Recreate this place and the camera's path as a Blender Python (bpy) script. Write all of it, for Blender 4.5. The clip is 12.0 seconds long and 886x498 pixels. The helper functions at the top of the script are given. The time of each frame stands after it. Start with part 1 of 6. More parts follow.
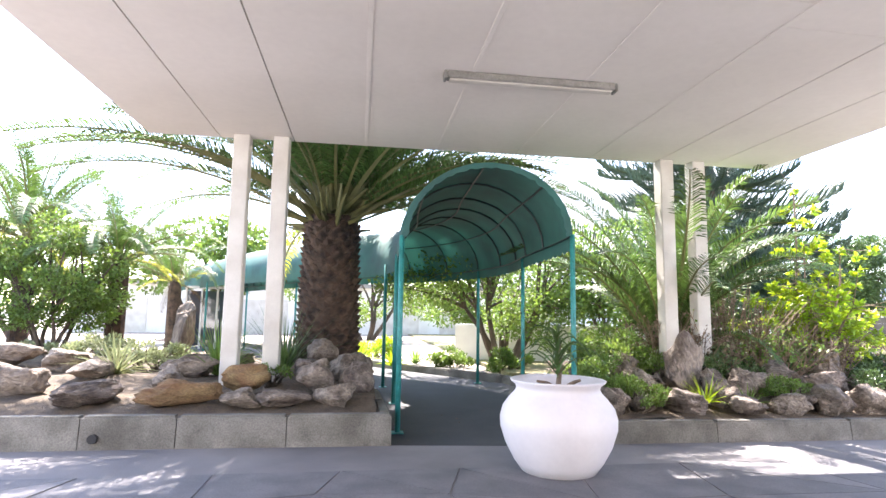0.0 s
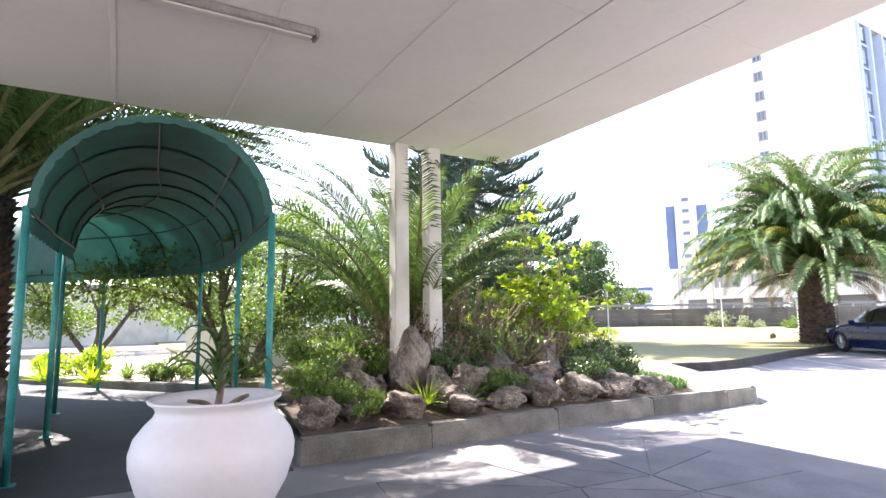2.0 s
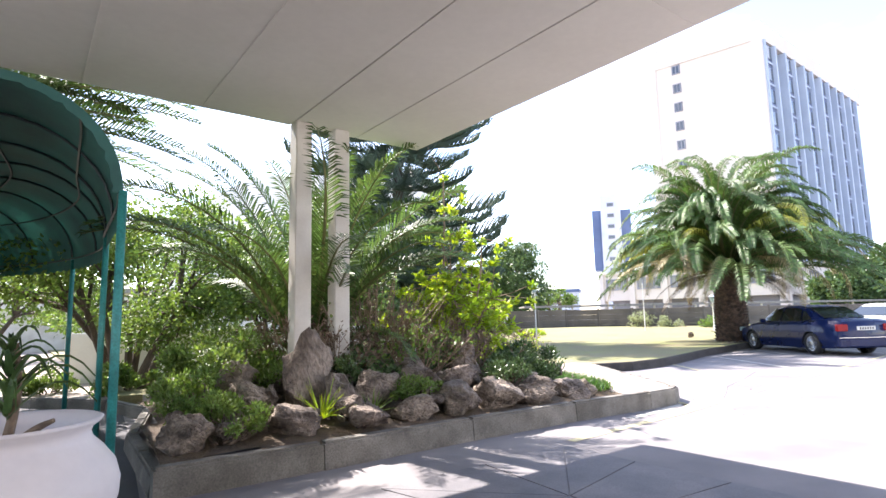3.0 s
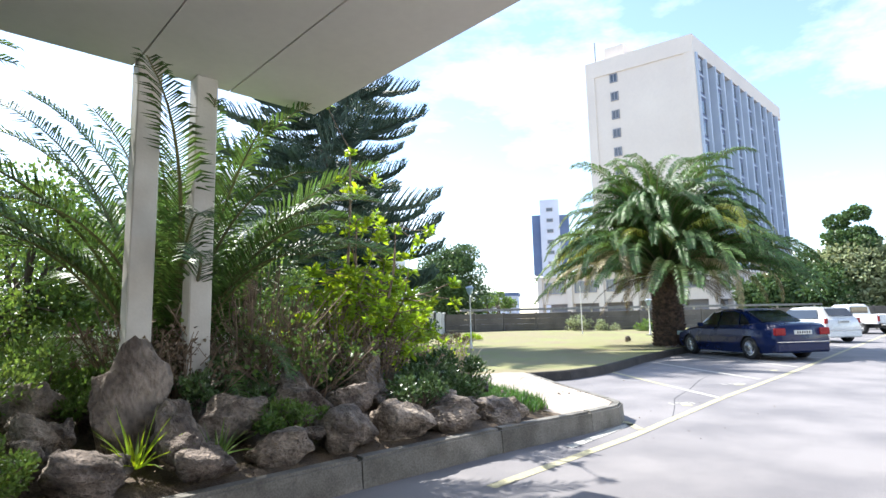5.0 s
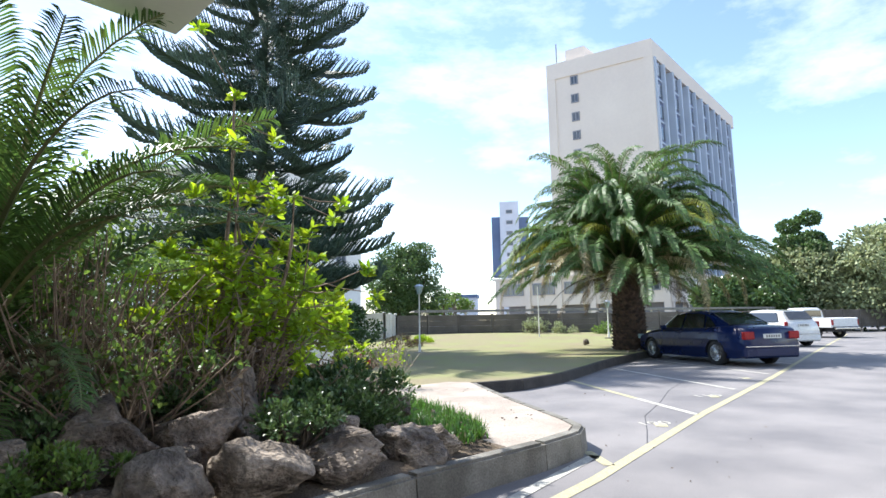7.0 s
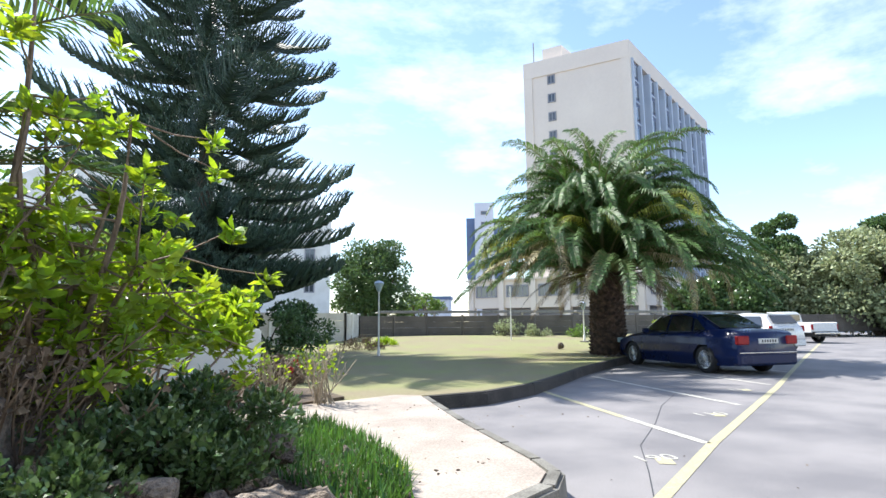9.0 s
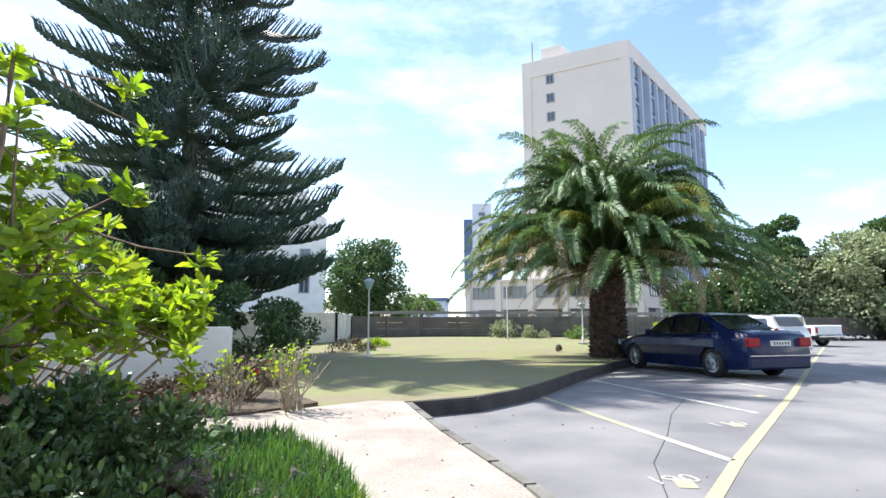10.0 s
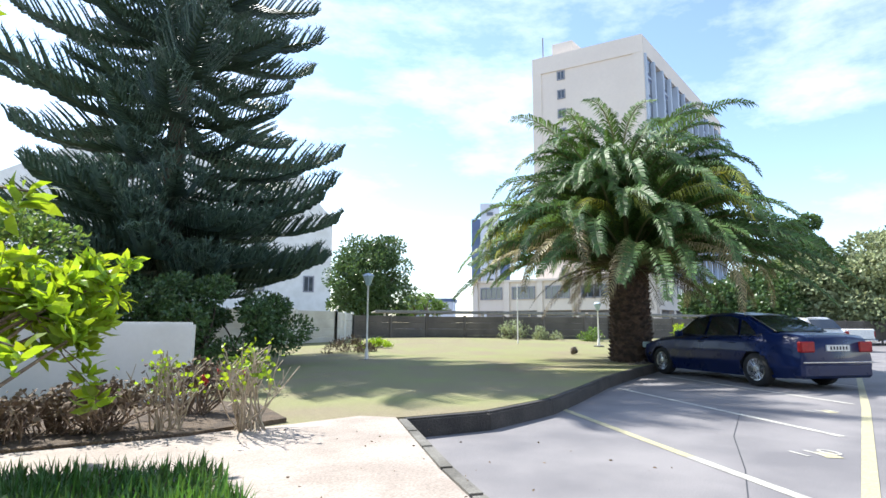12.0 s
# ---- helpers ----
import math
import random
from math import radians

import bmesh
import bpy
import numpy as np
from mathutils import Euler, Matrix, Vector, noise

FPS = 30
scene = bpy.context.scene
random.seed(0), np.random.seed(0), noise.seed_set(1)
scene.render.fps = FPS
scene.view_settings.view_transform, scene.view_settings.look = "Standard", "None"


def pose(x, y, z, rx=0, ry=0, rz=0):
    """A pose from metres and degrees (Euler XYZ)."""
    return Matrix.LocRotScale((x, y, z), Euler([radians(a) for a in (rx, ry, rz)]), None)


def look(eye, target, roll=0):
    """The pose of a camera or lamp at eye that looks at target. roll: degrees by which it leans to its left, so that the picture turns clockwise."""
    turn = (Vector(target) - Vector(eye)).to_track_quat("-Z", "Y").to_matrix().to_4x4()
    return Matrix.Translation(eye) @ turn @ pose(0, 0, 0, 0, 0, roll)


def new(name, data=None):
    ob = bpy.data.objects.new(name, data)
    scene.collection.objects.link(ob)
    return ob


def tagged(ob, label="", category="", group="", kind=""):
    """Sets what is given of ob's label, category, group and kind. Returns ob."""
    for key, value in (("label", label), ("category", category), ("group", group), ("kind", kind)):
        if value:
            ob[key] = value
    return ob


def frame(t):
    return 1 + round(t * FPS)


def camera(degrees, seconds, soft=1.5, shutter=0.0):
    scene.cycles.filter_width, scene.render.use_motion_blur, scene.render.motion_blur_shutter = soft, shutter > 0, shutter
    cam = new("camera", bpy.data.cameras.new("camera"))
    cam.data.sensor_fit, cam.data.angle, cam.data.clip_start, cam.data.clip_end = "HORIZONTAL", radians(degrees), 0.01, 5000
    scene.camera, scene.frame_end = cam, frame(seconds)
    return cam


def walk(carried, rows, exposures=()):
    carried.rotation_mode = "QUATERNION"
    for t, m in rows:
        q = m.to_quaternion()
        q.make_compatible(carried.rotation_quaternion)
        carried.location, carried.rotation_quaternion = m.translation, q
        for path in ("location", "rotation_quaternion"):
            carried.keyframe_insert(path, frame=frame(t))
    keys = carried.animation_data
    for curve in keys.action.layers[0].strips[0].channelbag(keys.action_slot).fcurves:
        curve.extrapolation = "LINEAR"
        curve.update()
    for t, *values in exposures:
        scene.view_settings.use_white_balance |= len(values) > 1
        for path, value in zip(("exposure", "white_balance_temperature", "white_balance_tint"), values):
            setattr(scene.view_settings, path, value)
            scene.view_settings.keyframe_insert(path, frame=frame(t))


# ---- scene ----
cam = camera(77.8, 12.0)
PATH = [
    (0, (0.199, 0.295, 1.369), (0.487, 2.26, 1.608), 0.9),
    (0.5, (0.489, 0.476, 1.372), (0.94, 2.41, 1.608), 0.5),
    (1, (0.769, 0.685, 1.364), (1.446, 2.552, 1.604), 0.1),
    (1.5, (1.092, 0.873, 1.35), (1.966, 2.655, 1.594), -0.4),
    (2, (1.391, 1.077, 1.326), (2.397, 2.789, 1.57), -0.8),
    (2.5, (1.71, 1.311, 1.331), (2.825, 2.954, 1.574), -1.0),
    (3, (2.04, 1.532, 1.291), (3.244, 3.11, 1.54), -1.3),
    (3.5, (2.361, 1.775, 1.283), (3.623, 3.308, 1.532), -1.4),
    (5.5, (3.645, 2.607, 1.293), (5.034, 4.022, 1.552), -1.3),
    (6, (4.0, 2.803, 1.294), (5.414, 4.194, 1.553), -1.3),
    (6.5, (4.365, 3.024, 1.286), (5.795, 4.398, 1.546), -1.2),
    (7, (4.785, 3.309, 1.255), (6.247, 4.648, 1.516), -1.0),
    (7.5, (5.193, 3.551, 1.24), (6.682, 4.86, 1.502), -0.8),
    (9.5, (6.739, 4.44, 1.179), (8.262, 5.707, 1.45), -0.4),
    (10, (7.075, 4.634, 1.149), (8.599, 5.899, 1.424), -0.2),
    (10.5, (7.394, 4.842, 1.139), (8.917, 6.108, 1.414), -0.1),
    (11, (7.668, 5.084, 1.141), (9.189, 6.352, 1.417), 0.0),
    (11.5, (7.95, 5.326, 1.114), (9.468, 6.599, 1.392), 0.2),
    (12, (8.214, 5.531, 1.104), (9.72, 6.817, 1.383), 0.3),
]
walk(cam, [(t, look(eye, target, roll)) for t, eye, target, roll in PATH], exposures=[(0, 2.98, 6900, 20), (1.5, 2.72, 6900, 20), (2.5, 2.35, 6900, 20), (3.5, 2.0, 6800, 18), (5.5, 1.5, 6500, 10), (7.5, 1.32, 6500, 10), (12, 1.32, 6500, 10)])

cam.name = "camera"

# ---- world, sun, exposure ----
SUN_TO = Vector((-0.45, 3.12, 3.72)).normalized()


def make_world():
    w = bpy.data.worlds.new("sky")
    scene.world = w
    w.use_nodes = True
    nt = w.node_tree
    nt.nodes.clear()
    out = nt.nodes.new("ShaderNodeOutputWorld")
    bg = nt.nodes.new("ShaderNodeBackground")
    sky = nt.nodes.new("ShaderNodeTexSky")
    sky.sky_type = "NISHITA"
    sky.sun_disc = False
    sky.sun_elevation = math.asin(SUN_TO.z)
    sky.sun_rotation = math.atan2(SUN_TO.x, SUN_TO.y)
    sky.air_density, sky.dust_density, sky.ozone_density = 1.0, 0.3, 1.5
    tc = nt.nodes.new("ShaderNodeTexCoord")
    mp = nt.nodes.new("ShaderNodeMapping")
    mp.inputs["Scale"].default_value = (1.2, 2.4, 5.5)
    mp.inputs["Rotation"].default_value = (0.1, 0.25, 0.5)
    nz = nt.nodes.new("ShaderNodeTexNoise")
    nz.inputs["Scale"].default_value = 1.6
    nz.inputs["Detail"].default_value = 7
    nz.inputs["Roughness"].default_value = 0.62
    rp = nt.nodes.new("ShaderNodeValToRGB")
    rp.color_ramp.elements[0].position, rp.color_ramp.elements[0].color = 0.46, (0, 0, 0, 1)
    rp.color_ramp.elements[1].position, rp.color_ramp.elements[1].color = 0.76, (0.45, 0.45, 0.45, 1)
    mx = nt.nodes.new("ShaderNodeMix")
    mx.data_type = "RGBA"
    mx.inputs["B"].default_value = (7.5, 7.8, 8.2, 1)
    nt.links.new(tc.outputs["Generated"], mp.inputs["Vector"])
    nt.links.new(mp.outputs["Vector"], nz.inputs["Vector"])
    nt.links.new(nz.outputs["Fac"], rp.inputs["Fac"])
    nt.links.new(rp.outputs["Color"], mx.inputs["Factor"])
    nt.links.new(sky.outputs["Color"], mx.inputs["A"])
    nt.links.new(mx.outputs["Result"], bg.inputs["Color"])
    bg.inputs["Strength"].default_value = 0.13
    nt.links.new(bg.outputs["Background"], out.inputs["Surface"])


make_world()
sun = new("sun", bpy.data.lights.new("sun", "SUN"))
sun.data.energy, sun.data.angle, sun.data.color = 4.2, radians(0.53), (0.965, 0.955, 0.915)
sun.matrix_world = look(SUN_TO * 60, (0, 0, 0))


# ---- materials ----
def mat(name, base, base2=None, rough=0.8, scale=6.0, fine=60.0, bump=0.15, metal=0.0, vary=0.0, stain=0.0, coat=0.0,
        trans=0.0, grain=1.0, contrast=(0.35, 0.65), stretch=(1, 1, 1), dist=0.01, spec=0.5):
    """Two scales of noise over a base colour, with a bump; vary: by object; trans: light let through a leaf."""
    m = bpy.data.materials.new(name)
    m.use_nodes = True
    nt = m.node_tree
    nd, ln = nt.nodes, nt.links
    b = nd["Principled BSDF"]
    b.inputs["Roughness"].default_value = rough
    b.inputs["Metallic"].default_value = metal
    b.inputs["Specular IOR Level"].default_value = spec
    b.inputs["Coat Weight"].default_value = coat
    b.inputs["Coat Roughness"].default_value = 0.05
    base2 = base2 or tuple(c * 0.72 for c in base)
    tc = nd.new("ShaderNodeTexCoord")
    mp = nd.new("ShaderNodeMapping")
    mp.inputs["Scale"].default_value = stretch
    ln.new(tc.outputs["Object"], mp.inputs["Vector"])
    n1 = nd.new("ShaderNodeTexNoise")
    n1.inputs["Scale"].default_value, n1.inputs["Detail"].default_value = scale, 6
    n2 = nd.new("ShaderNodeTexNoise")
    n2.inputs["Scale"].default_value, n2.inputs["Detail"].default_value = fine, 4
    ln.new(mp.outputs["Vector"], n1.inputs["Vector"])
    ln.new(mp.outputs["Vector"], n2.inputs["Vector"])
    rp = nd.new("ShaderNodeValToRGB")
    rp.color_ramp.elements[0].position, rp.color_ramp.elements[1].position = contrast
    rp.color_ramp.elements[0].color, rp.color_ramp.elements[1].color = (*base2, 1), (*base, 1)
    ln.new(n1.outputs["Fac"], rp.inputs["Fac"])
    mul = nd.new("ShaderNodeMix")
    mul.data_type, mul.blend_type = "RGBA", "MULTIPLY"
    mul.inputs["Factor"].default_value = 1.0
    r2 = nd.new("ShaderNodeMapRange")
    r2.inputs["From Min"].default_value, r2.inputs["From Max"].default_value = 0.3, 0.7
    r2.inputs["To Min"].default_value, r2.inputs["To Max"].default_value = 1 - (0.18 + stain) * grain, 1 + 0.12 * grain
    ln.new(n2.outputs["Fac"], r2.inputs["Value"])
    ln.new(rp.outputs["Color"], mul.inputs["A"])
    ln.new(r2.outputs["Result"], mul.inputs["B"])
    col = mul.outputs["Result"]
    if vary:
        oi = nd.new("ShaderNodeObjectInfo")
        ge = nd.new("ShaderNodeNewGeometry")
        ad = nd.new("ShaderNodeMath")
        ad.operation = "ADD"
        fr = nd.new("ShaderNodeMath")
        fr.operation = "FRACT"
        ln.new(oi.outputs["Random"], ad.inputs[0])
        ln.new(ge.outputs["Random Per Island"], ad.inputs[1])
        ln.new(ad.outputs[0], fr.inputs[0])
        hv = nd.new("ShaderNodeHueSaturation")
        v = nd.new("ShaderNodeMapRange")
        v.inputs["To Min"].default_value, v.inputs["To Max"].default_value = 1 - vary, 1 + vary
        h = nd.new("ShaderNodeMapRange")
        h.inputs["To Min"].default_value, h.inputs["To Max"].default_value = 0.5 - vary * 0.045, 0.5 + vary * 0.03
        ln.new(fr.outputs[0], v.inputs["Value"])
        ln.new(fr.outputs[0], h.inputs["Value"])
        ln.new(v.outputs["Result"], hv.inputs["Value"])
        ln.new(h.outputs["Result"], hv.inputs["Hue"])
        ln.new(col, hv.inputs["Color"])
        col = hv.outputs["Color"]
    ln.new(col, b.inputs["Base Color"])
    rr = nd.new("ShaderNodeMapRange")
    rr.inputs["To Min"].default_value, rr.inputs["To Max"].default_value = max(0.02, rough - 0.12), min(1, rough + 0.1)
    ln.new(n1.outputs["Fac"], rr.inputs["Value"])
    ln.new(rr.outputs["Result"], b.inputs["Roughness"])
    if bump:
        bp = nd.new("ShaderNodeBump")
        bp.inputs["Strength"].default_value, bp.inputs["Distance"].default_value = bump, dist
        sm = nd.new("ShaderNodeMath")
        sm.operation = "ADD"
        ln.new(n1.outputs["Fac"], sm.inputs[0])
        ln.new(n2.outputs["Fac"], sm.inputs[1])
        ln.new(sm.outputs[0], bp.inputs["Height"])
        ln.new(bp.outputs["Normal"], b.inputs["Normal"])
    if trans:
        t = nd.new("ShaderNodeBsdfTranslucent")
        hs = nd.new("ShaderNodeHueSaturation")
        hs.inputs["Hue"].default_value, hs.inputs["Saturation"].default_value, hs.inputs["Value"].default_value = 0.48, 1.1, 1.5
        ln.new(col, hs.inputs["Color"])
        ln.new(hs.outputs["Color"], t.inputs["Color"])
        ms = nd.new("ShaderNodeMixShader")
        ms.inputs["Fac"].default_value = trans
        ln.new(b.outputs["BSDF"], ms.inputs[1])
        ln.new(t.outputs["BSDF"], ms.inputs[2])
        ln.new(ms.outputs["Shader"], nd["Material Output"].inputs["Surface"])
    return m


def glass_mat(name, tint, rough=0.05):
    m = bpy.data.materials.new(name)
    m.use_nodes = True
    b = m.node_tree.nodes["Principled BSDF"]
    b.inputs["Base Color"].default_value = (*tint, 1)
    b.inputs["Roughness"].default_value = rough
    b.inputs["Specular IOR Level"].default_value = 0.9
    b.inputs["Coat Weight"].default_value = 0.6
    return m


M_ASPHALT = mat("asphalt", (0.255, 0.238, 0.235), (0.165, 0.156, 0.16), 0.85, 0.9, 130, 0.35, dist=0.004, stain=0.1)
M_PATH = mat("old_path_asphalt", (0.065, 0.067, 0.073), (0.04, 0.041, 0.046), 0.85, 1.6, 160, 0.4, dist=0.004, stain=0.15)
M_SLAB = mat("stone_slab", (0.19, 0.18, 0.185), (0.12, 0.117, 0.125), 0.75, 2.5, 90, 0.3, vary=0.10, dist=0.004)
M_KERB = mat("kerb_concrete", (0.25, 0.235, 0.205), (0.13, 0.12, 0.10), 0.9, 3.0, 70, 0.5, stain=0.15, vary=0.08)
# kerb concrete with the shade of its camera-side face put into the colour
M_KERBSHADE = mat("shaded_kerb", (0.075, 0.068, 0.062), (0.04, 0.037, 0.035), 0.95, 3.0, 60, 0.7, stain=0.15, dist=0.02)
M_SAND = mat("sandy_paving", (0.44, 0.375, 0.32), (0.33, 0.275, 0.23), 0.95, 2.2, 60, 0.6, stain=0.1, dist=0.01)
M_SOIL = mat("dry_soil", (0.18, 0.13, 0.085), (0.09, 0.065, 0.045), 0.95, 5, 60, 1.0, stain=0.2, dist=0.03)
M_LAWN = mat("dry_lawn", (0.27, 0.28, 0.11), (0.27, 0.225, 0.13), 0.95, 0.7, 70, 0.9, stain=0.2, dist=0.02)
M_ROCK = mat("weathered_rock", (0.35, 0.285, 0.23), (0.12, 0.09, 0.07), 0.9, 2.6, 17, 1.0, vary=0.22, stain=0.25, dist=0.06, contrast=(0.36, 0.62))
M_ROCKO = mat("ochre_rock", (0.36, 0.25, 0.12), (0.22, 0.11, 0.05), 0.9, 2.6, 30, 1.0, vary=0.12, stain=0.2, dist=0.04)
M_WHITE = mat("white_paint", (0.80, 0.78, 0.74), (0.70, 0.68, 0.63), 0.65, 1.0, 20, 0.08, grain=0.12)
M_POT = mat("pot_paint", (0.78, 0.735, 0.735), (0.68, 0.635, 0.64), 0.5, 1.6, 22, 0.05, grain=0.12)
M_CEIL = mat("ceiling_board", (0.84, 0.79, 0.73), (0.76, 0.71, 0.65), 0.8, 0.6, 12, 0.04, grain=0.12)
M_POST = mat("pillar_paint", (0.66, 0.63, 0.57), (0.54, 0.50, 0.44), 0.75, 2.2, 40, 0.2, stain=0.06, grain=0.12)
M_GREY = mat("grey_fitting", (0.30, 0.285, 0.26), (0.21, 0.2, 0.18), 0.6, 8, 60, 0.1)
M_JOINT = mat("joint_shadow", (0.13, 0.12, 0.11), None, 0.95, 8, 60, 0)
M_TEAL = mat("teal_steel", (0.03, 0.30, 0.28), (0.02, 0.2, 0.19), 0.45, 6, 60, 0.2, stain=0.1)
M_CANVAS = mat("green_canvas", (0.035, 0.145, 0.125), (0.02, 0.085, 0.075), 0.75, 1.6, 60, 0.1, trans=0.08, grain=0.12)
M_RIB = mat("dark_rib_steel", (0.03, 0.05, 0.05), None, 0.5, 8, 60, 0.1)
M_BARK = mat("palm_bark", (0.13, 0.08, 0.055), (0.045, 0.03, 0.022), 0.95, 7, 50, 1.0, vary=0.25, dist=0.03)
M_BARK2 = mat("tree_bark", (0.15, 0.11, 0.08), (0.06, 0.045, 0.035), 0.95, 5, 50, 1.0, stretch=(1, 1, 0.3), dist=0.02)
M_TWIG = mat("pale_twig", (0.30, 0.22, 0.15), (0.16, 0.11, 0.08), 0.9, 9, 60, 0.5)
M_FROND = mat("palm_frond", (0.10, 0.175, 0.045), (0.055, 0.115, 0.03), 0.55, 3, 20, 0.0, vary=0.4, trans=0.24)
M_FRONDP = mat("withered_frond", (0.40, 0.36, 0.20), (0.28, 0.22, 0.11), 0.6, 3, 20, 0.0, vary=0.3, trans=0.3)
M_PALE = mat("pale_dry_stem", (0.42, 0.36, 0.27), (0.30, 0.24, 0.17), 0.9, 9, 60, 0.3)
M_FRONDY = mat("yellow_frond", (0.34, 0.36, 0.07), (0.20, 0.24, 0.045), 0.5, 3, 20, 0.0, vary=0.3, trans=0.4)
M_FRONDD = mat("dead_frond", (0.12, 0.075, 0.035), (0.06, 0.038, 0.02), 0.8, 3, 20, 0.0, vary=0.3, trans=0.2)
M_RACHIS = mat("frond_stalk", (0.20, 0.19, 0.07), (0.12, 0.12, 0.05), 0.5, 4, 30, 0.1)
M_PINE = mat("pine_needles", (0.075, 0.12, 0.078), (0.042, 0.078, 0.052), 0.55, 3, 30, 0.0, vary=0.3, trans=0.12)
M_LEAFY = mat("yellow_green_leaf", (0.29, 0.42, 0.05), (0.17, 0.29, 0.035), 0.45, 3, 20, 0.0, vary=0.35, trans=0.5)
M_LEAFM = mat("mid_green_leaf", (0.16, 0.25, 0.06), (0.085, 0.16, 0.035), 0.5, 3, 20, 0.0, vary=0.35, trans=0.35)
M_LEAFD = mat("dark_green_leaf", (0.105, 0.175, 0.06), (0.055, 0.105, 0.035), 0.35, 3, 20, 0.0, vary=0.3, trans=0.2)
M_LEAFG = mat("grey_green_leaf", (0.33, 0.37, 0.20), (0.20, 0.24, 0.12), 0.6, 3, 20, 0.0, vary=0.3, trans=0.25)
M_ICE = mat("succulent_leaf", (0.085, 0.20, 0.04), (0.045, 0.115, 0.03), 0.35, 3, 20, 0.0, vary=0.35, trans=0.3)
M_DRY = mat("dry_stem", (0.21, 0.155, 0.10), (0.12, 0.085, 0.055), 0.9, 6, 40, 0.3, vary=0.3)
M_FLOWER = mat("red_flower", (0.5, 0.04, 0.03), None, 0.6, 6, 40, 0.0, vary=0.2)
M_YELLOW = mat("yellow_road_paint", (0.50, 0.46, 0.27), (0.40, 0.36, 0.24), 0.8, 7, 90, 0.2, stain=0.2)
M_LINE = mat("white_road_paint", (0.62, 0.60, 0.52), (0.40, 0.38, 0.34), 0.8, 7, 90, 0.2, stain=0.2)
M_FENCE = mat("precast_concrete", (0.17, 0.145, 0.125), (0.11, 0.095, 0.08), 0.9, 1.2, 50, 0.4, stain=0.1, vary=0.08)
M_FACADE = mat("cream_facade", (0.76, 0.67, 0.59), (0.70, 0.61, 0.54), 0.85, 0.12, 3, 0.1, grain=0.12)
M_BLUE = mat("blue_cladding", (0.08, 0.13, 0.25), (0.06, 0.1, 0.2), 0.6, 0.3, 4, 0.1, grain=0.12)
M_PALEBLUE = mat("pale_blue_render", (0.50, 0.56, 0.66), (0.42, 0.48, 0.58), 0.8, 0.3, 4, 0.1, grain=0.12)
M_BAYWALL = mat("blue_grey_bay", (0.15, 0.18, 0.28), (0.09, 0.11, 0.19), 0.5, 0.4, 6, 0.1, grain=0.12)
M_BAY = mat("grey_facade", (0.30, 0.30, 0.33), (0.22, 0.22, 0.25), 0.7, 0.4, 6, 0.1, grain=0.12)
M_WIN = glass_mat("window_glass", (0.05, 0.06, 0.075))
M_CARBLUE = mat("navy_car_paint", (0.004, 0.013, 0.060), (0.003, 0.010, 0.050), 0.30, 3, 20, 0.0, metal=0.0, coat=0.25, grain=0.1, spec=0.2)
M_CARWHITE = mat("white_car_paint", (0.75, 0.75, 0.74), None, 0.35, 30, 200, 0.0, coat=1.0)
M_TYRE = mat("tyre_rubber", (0.02, 0.02, 0.02), None, 0.85, 20, 80, 0.3)
M_RIM = mat("alloy_rim", (0.62, 0.62, 0.62), (0.5, 0.5, 0.5), 0.3, 20, 80, 0.0, metal=0.8)
M_CGLASS = glass_mat("car_glass", (0.012, 0.014, 0.016))
M_RED = mat("red_lens", (0.30, 0.006, 0.008), (0.2, 0.004, 0.006), 0.5, 20, 80, 0.0, grain=0.1, spec=0.3)
M_BLACK = mat("black_trim", (0.02, 0.02, 0.022), None, 0.6, 20, 80, 0.1)
M_CHROME = mat("chrome_trim", (0.6, 0.6, 0.6), None, 0.2, 20, 80, 0.0, metal=1.0)
M_PLATE = mat("plate_white", (0.7, 0.7, 0.66), None, 0.5, 20, 80, 0.0)
M_FROST = mat("frosted_lantern", (0.45, 0.55, 0.56), (0.38, 0.48, 0.5), 0.3, 20, 80, 0.0, trans=0.3)


# ---- mesh helpers ----
def thing(name, loc=(0, 0, 0), label="", category="", group="", rz=0.0):
    ob = new(name)
    ob.location = loc
    ob.rotation_euler = (0, 0, rz)
    return tagged(ob, label, category, group)


def mesh_of(name, bm, material, smooth=False):
    me = bpy.data.meshes.new(name)
    bm.normal_update()
    bm.to_mesh(me)
    bm.free()
    if smooth:
        me.shade_smooth()
    for mt in (material if isinstance(material, (list, tuple)) else [material]):
        me.materials.append(mt)
    return me


def part(name, bm, material, parent=None, label="", smooth=False, kind=""):
    me = bm if isinstance(bm, bpy.types.Mesh) else mesh_of(name, bm, material, smooth)
    ob = new(name, me)
    ob.parent = parent
    return tagged(ob, label, kind=kind)


def data_mesh(name, verts, faces, material, smooth=False):
    me = bpy.data.meshes.new(name)
    me.from_pydata([tuple(v) for v in verts], [], faces)
    if smooth:
        me.shade_smooth()
    me.materials.append(material)
    return me


def add_box(bm, lo, hi, m=None, bevel=0.0):
    ret = bmesh.ops.create_cube(bm, size=1.0)
    vs = ret["verts"]
    c = [(a + b) / 2 for a, b in zip(lo, hi)]
    s = [b - a for a, b in zip(lo, hi)]
    for v in vs:
        v.co = Vector((v.co.x * s[0] + c[0], v.co.y * s[1] + c[1], v.co.z * s[2] + c[2]))
    if bevel:
        es = list({e for v in vs for e in v.link_edges})
        r = bmesh.ops.bevel(bm, geom=es, offset=bevel, segments=1, affect="EDGES")
        vs = list({v for f in r["faces"] for v in f.verts} | {v for v in vs if v.is_valid})
    if m is not None:
        bmesh.ops.transform(bm, matrix=m, verts=vs)
    return vs


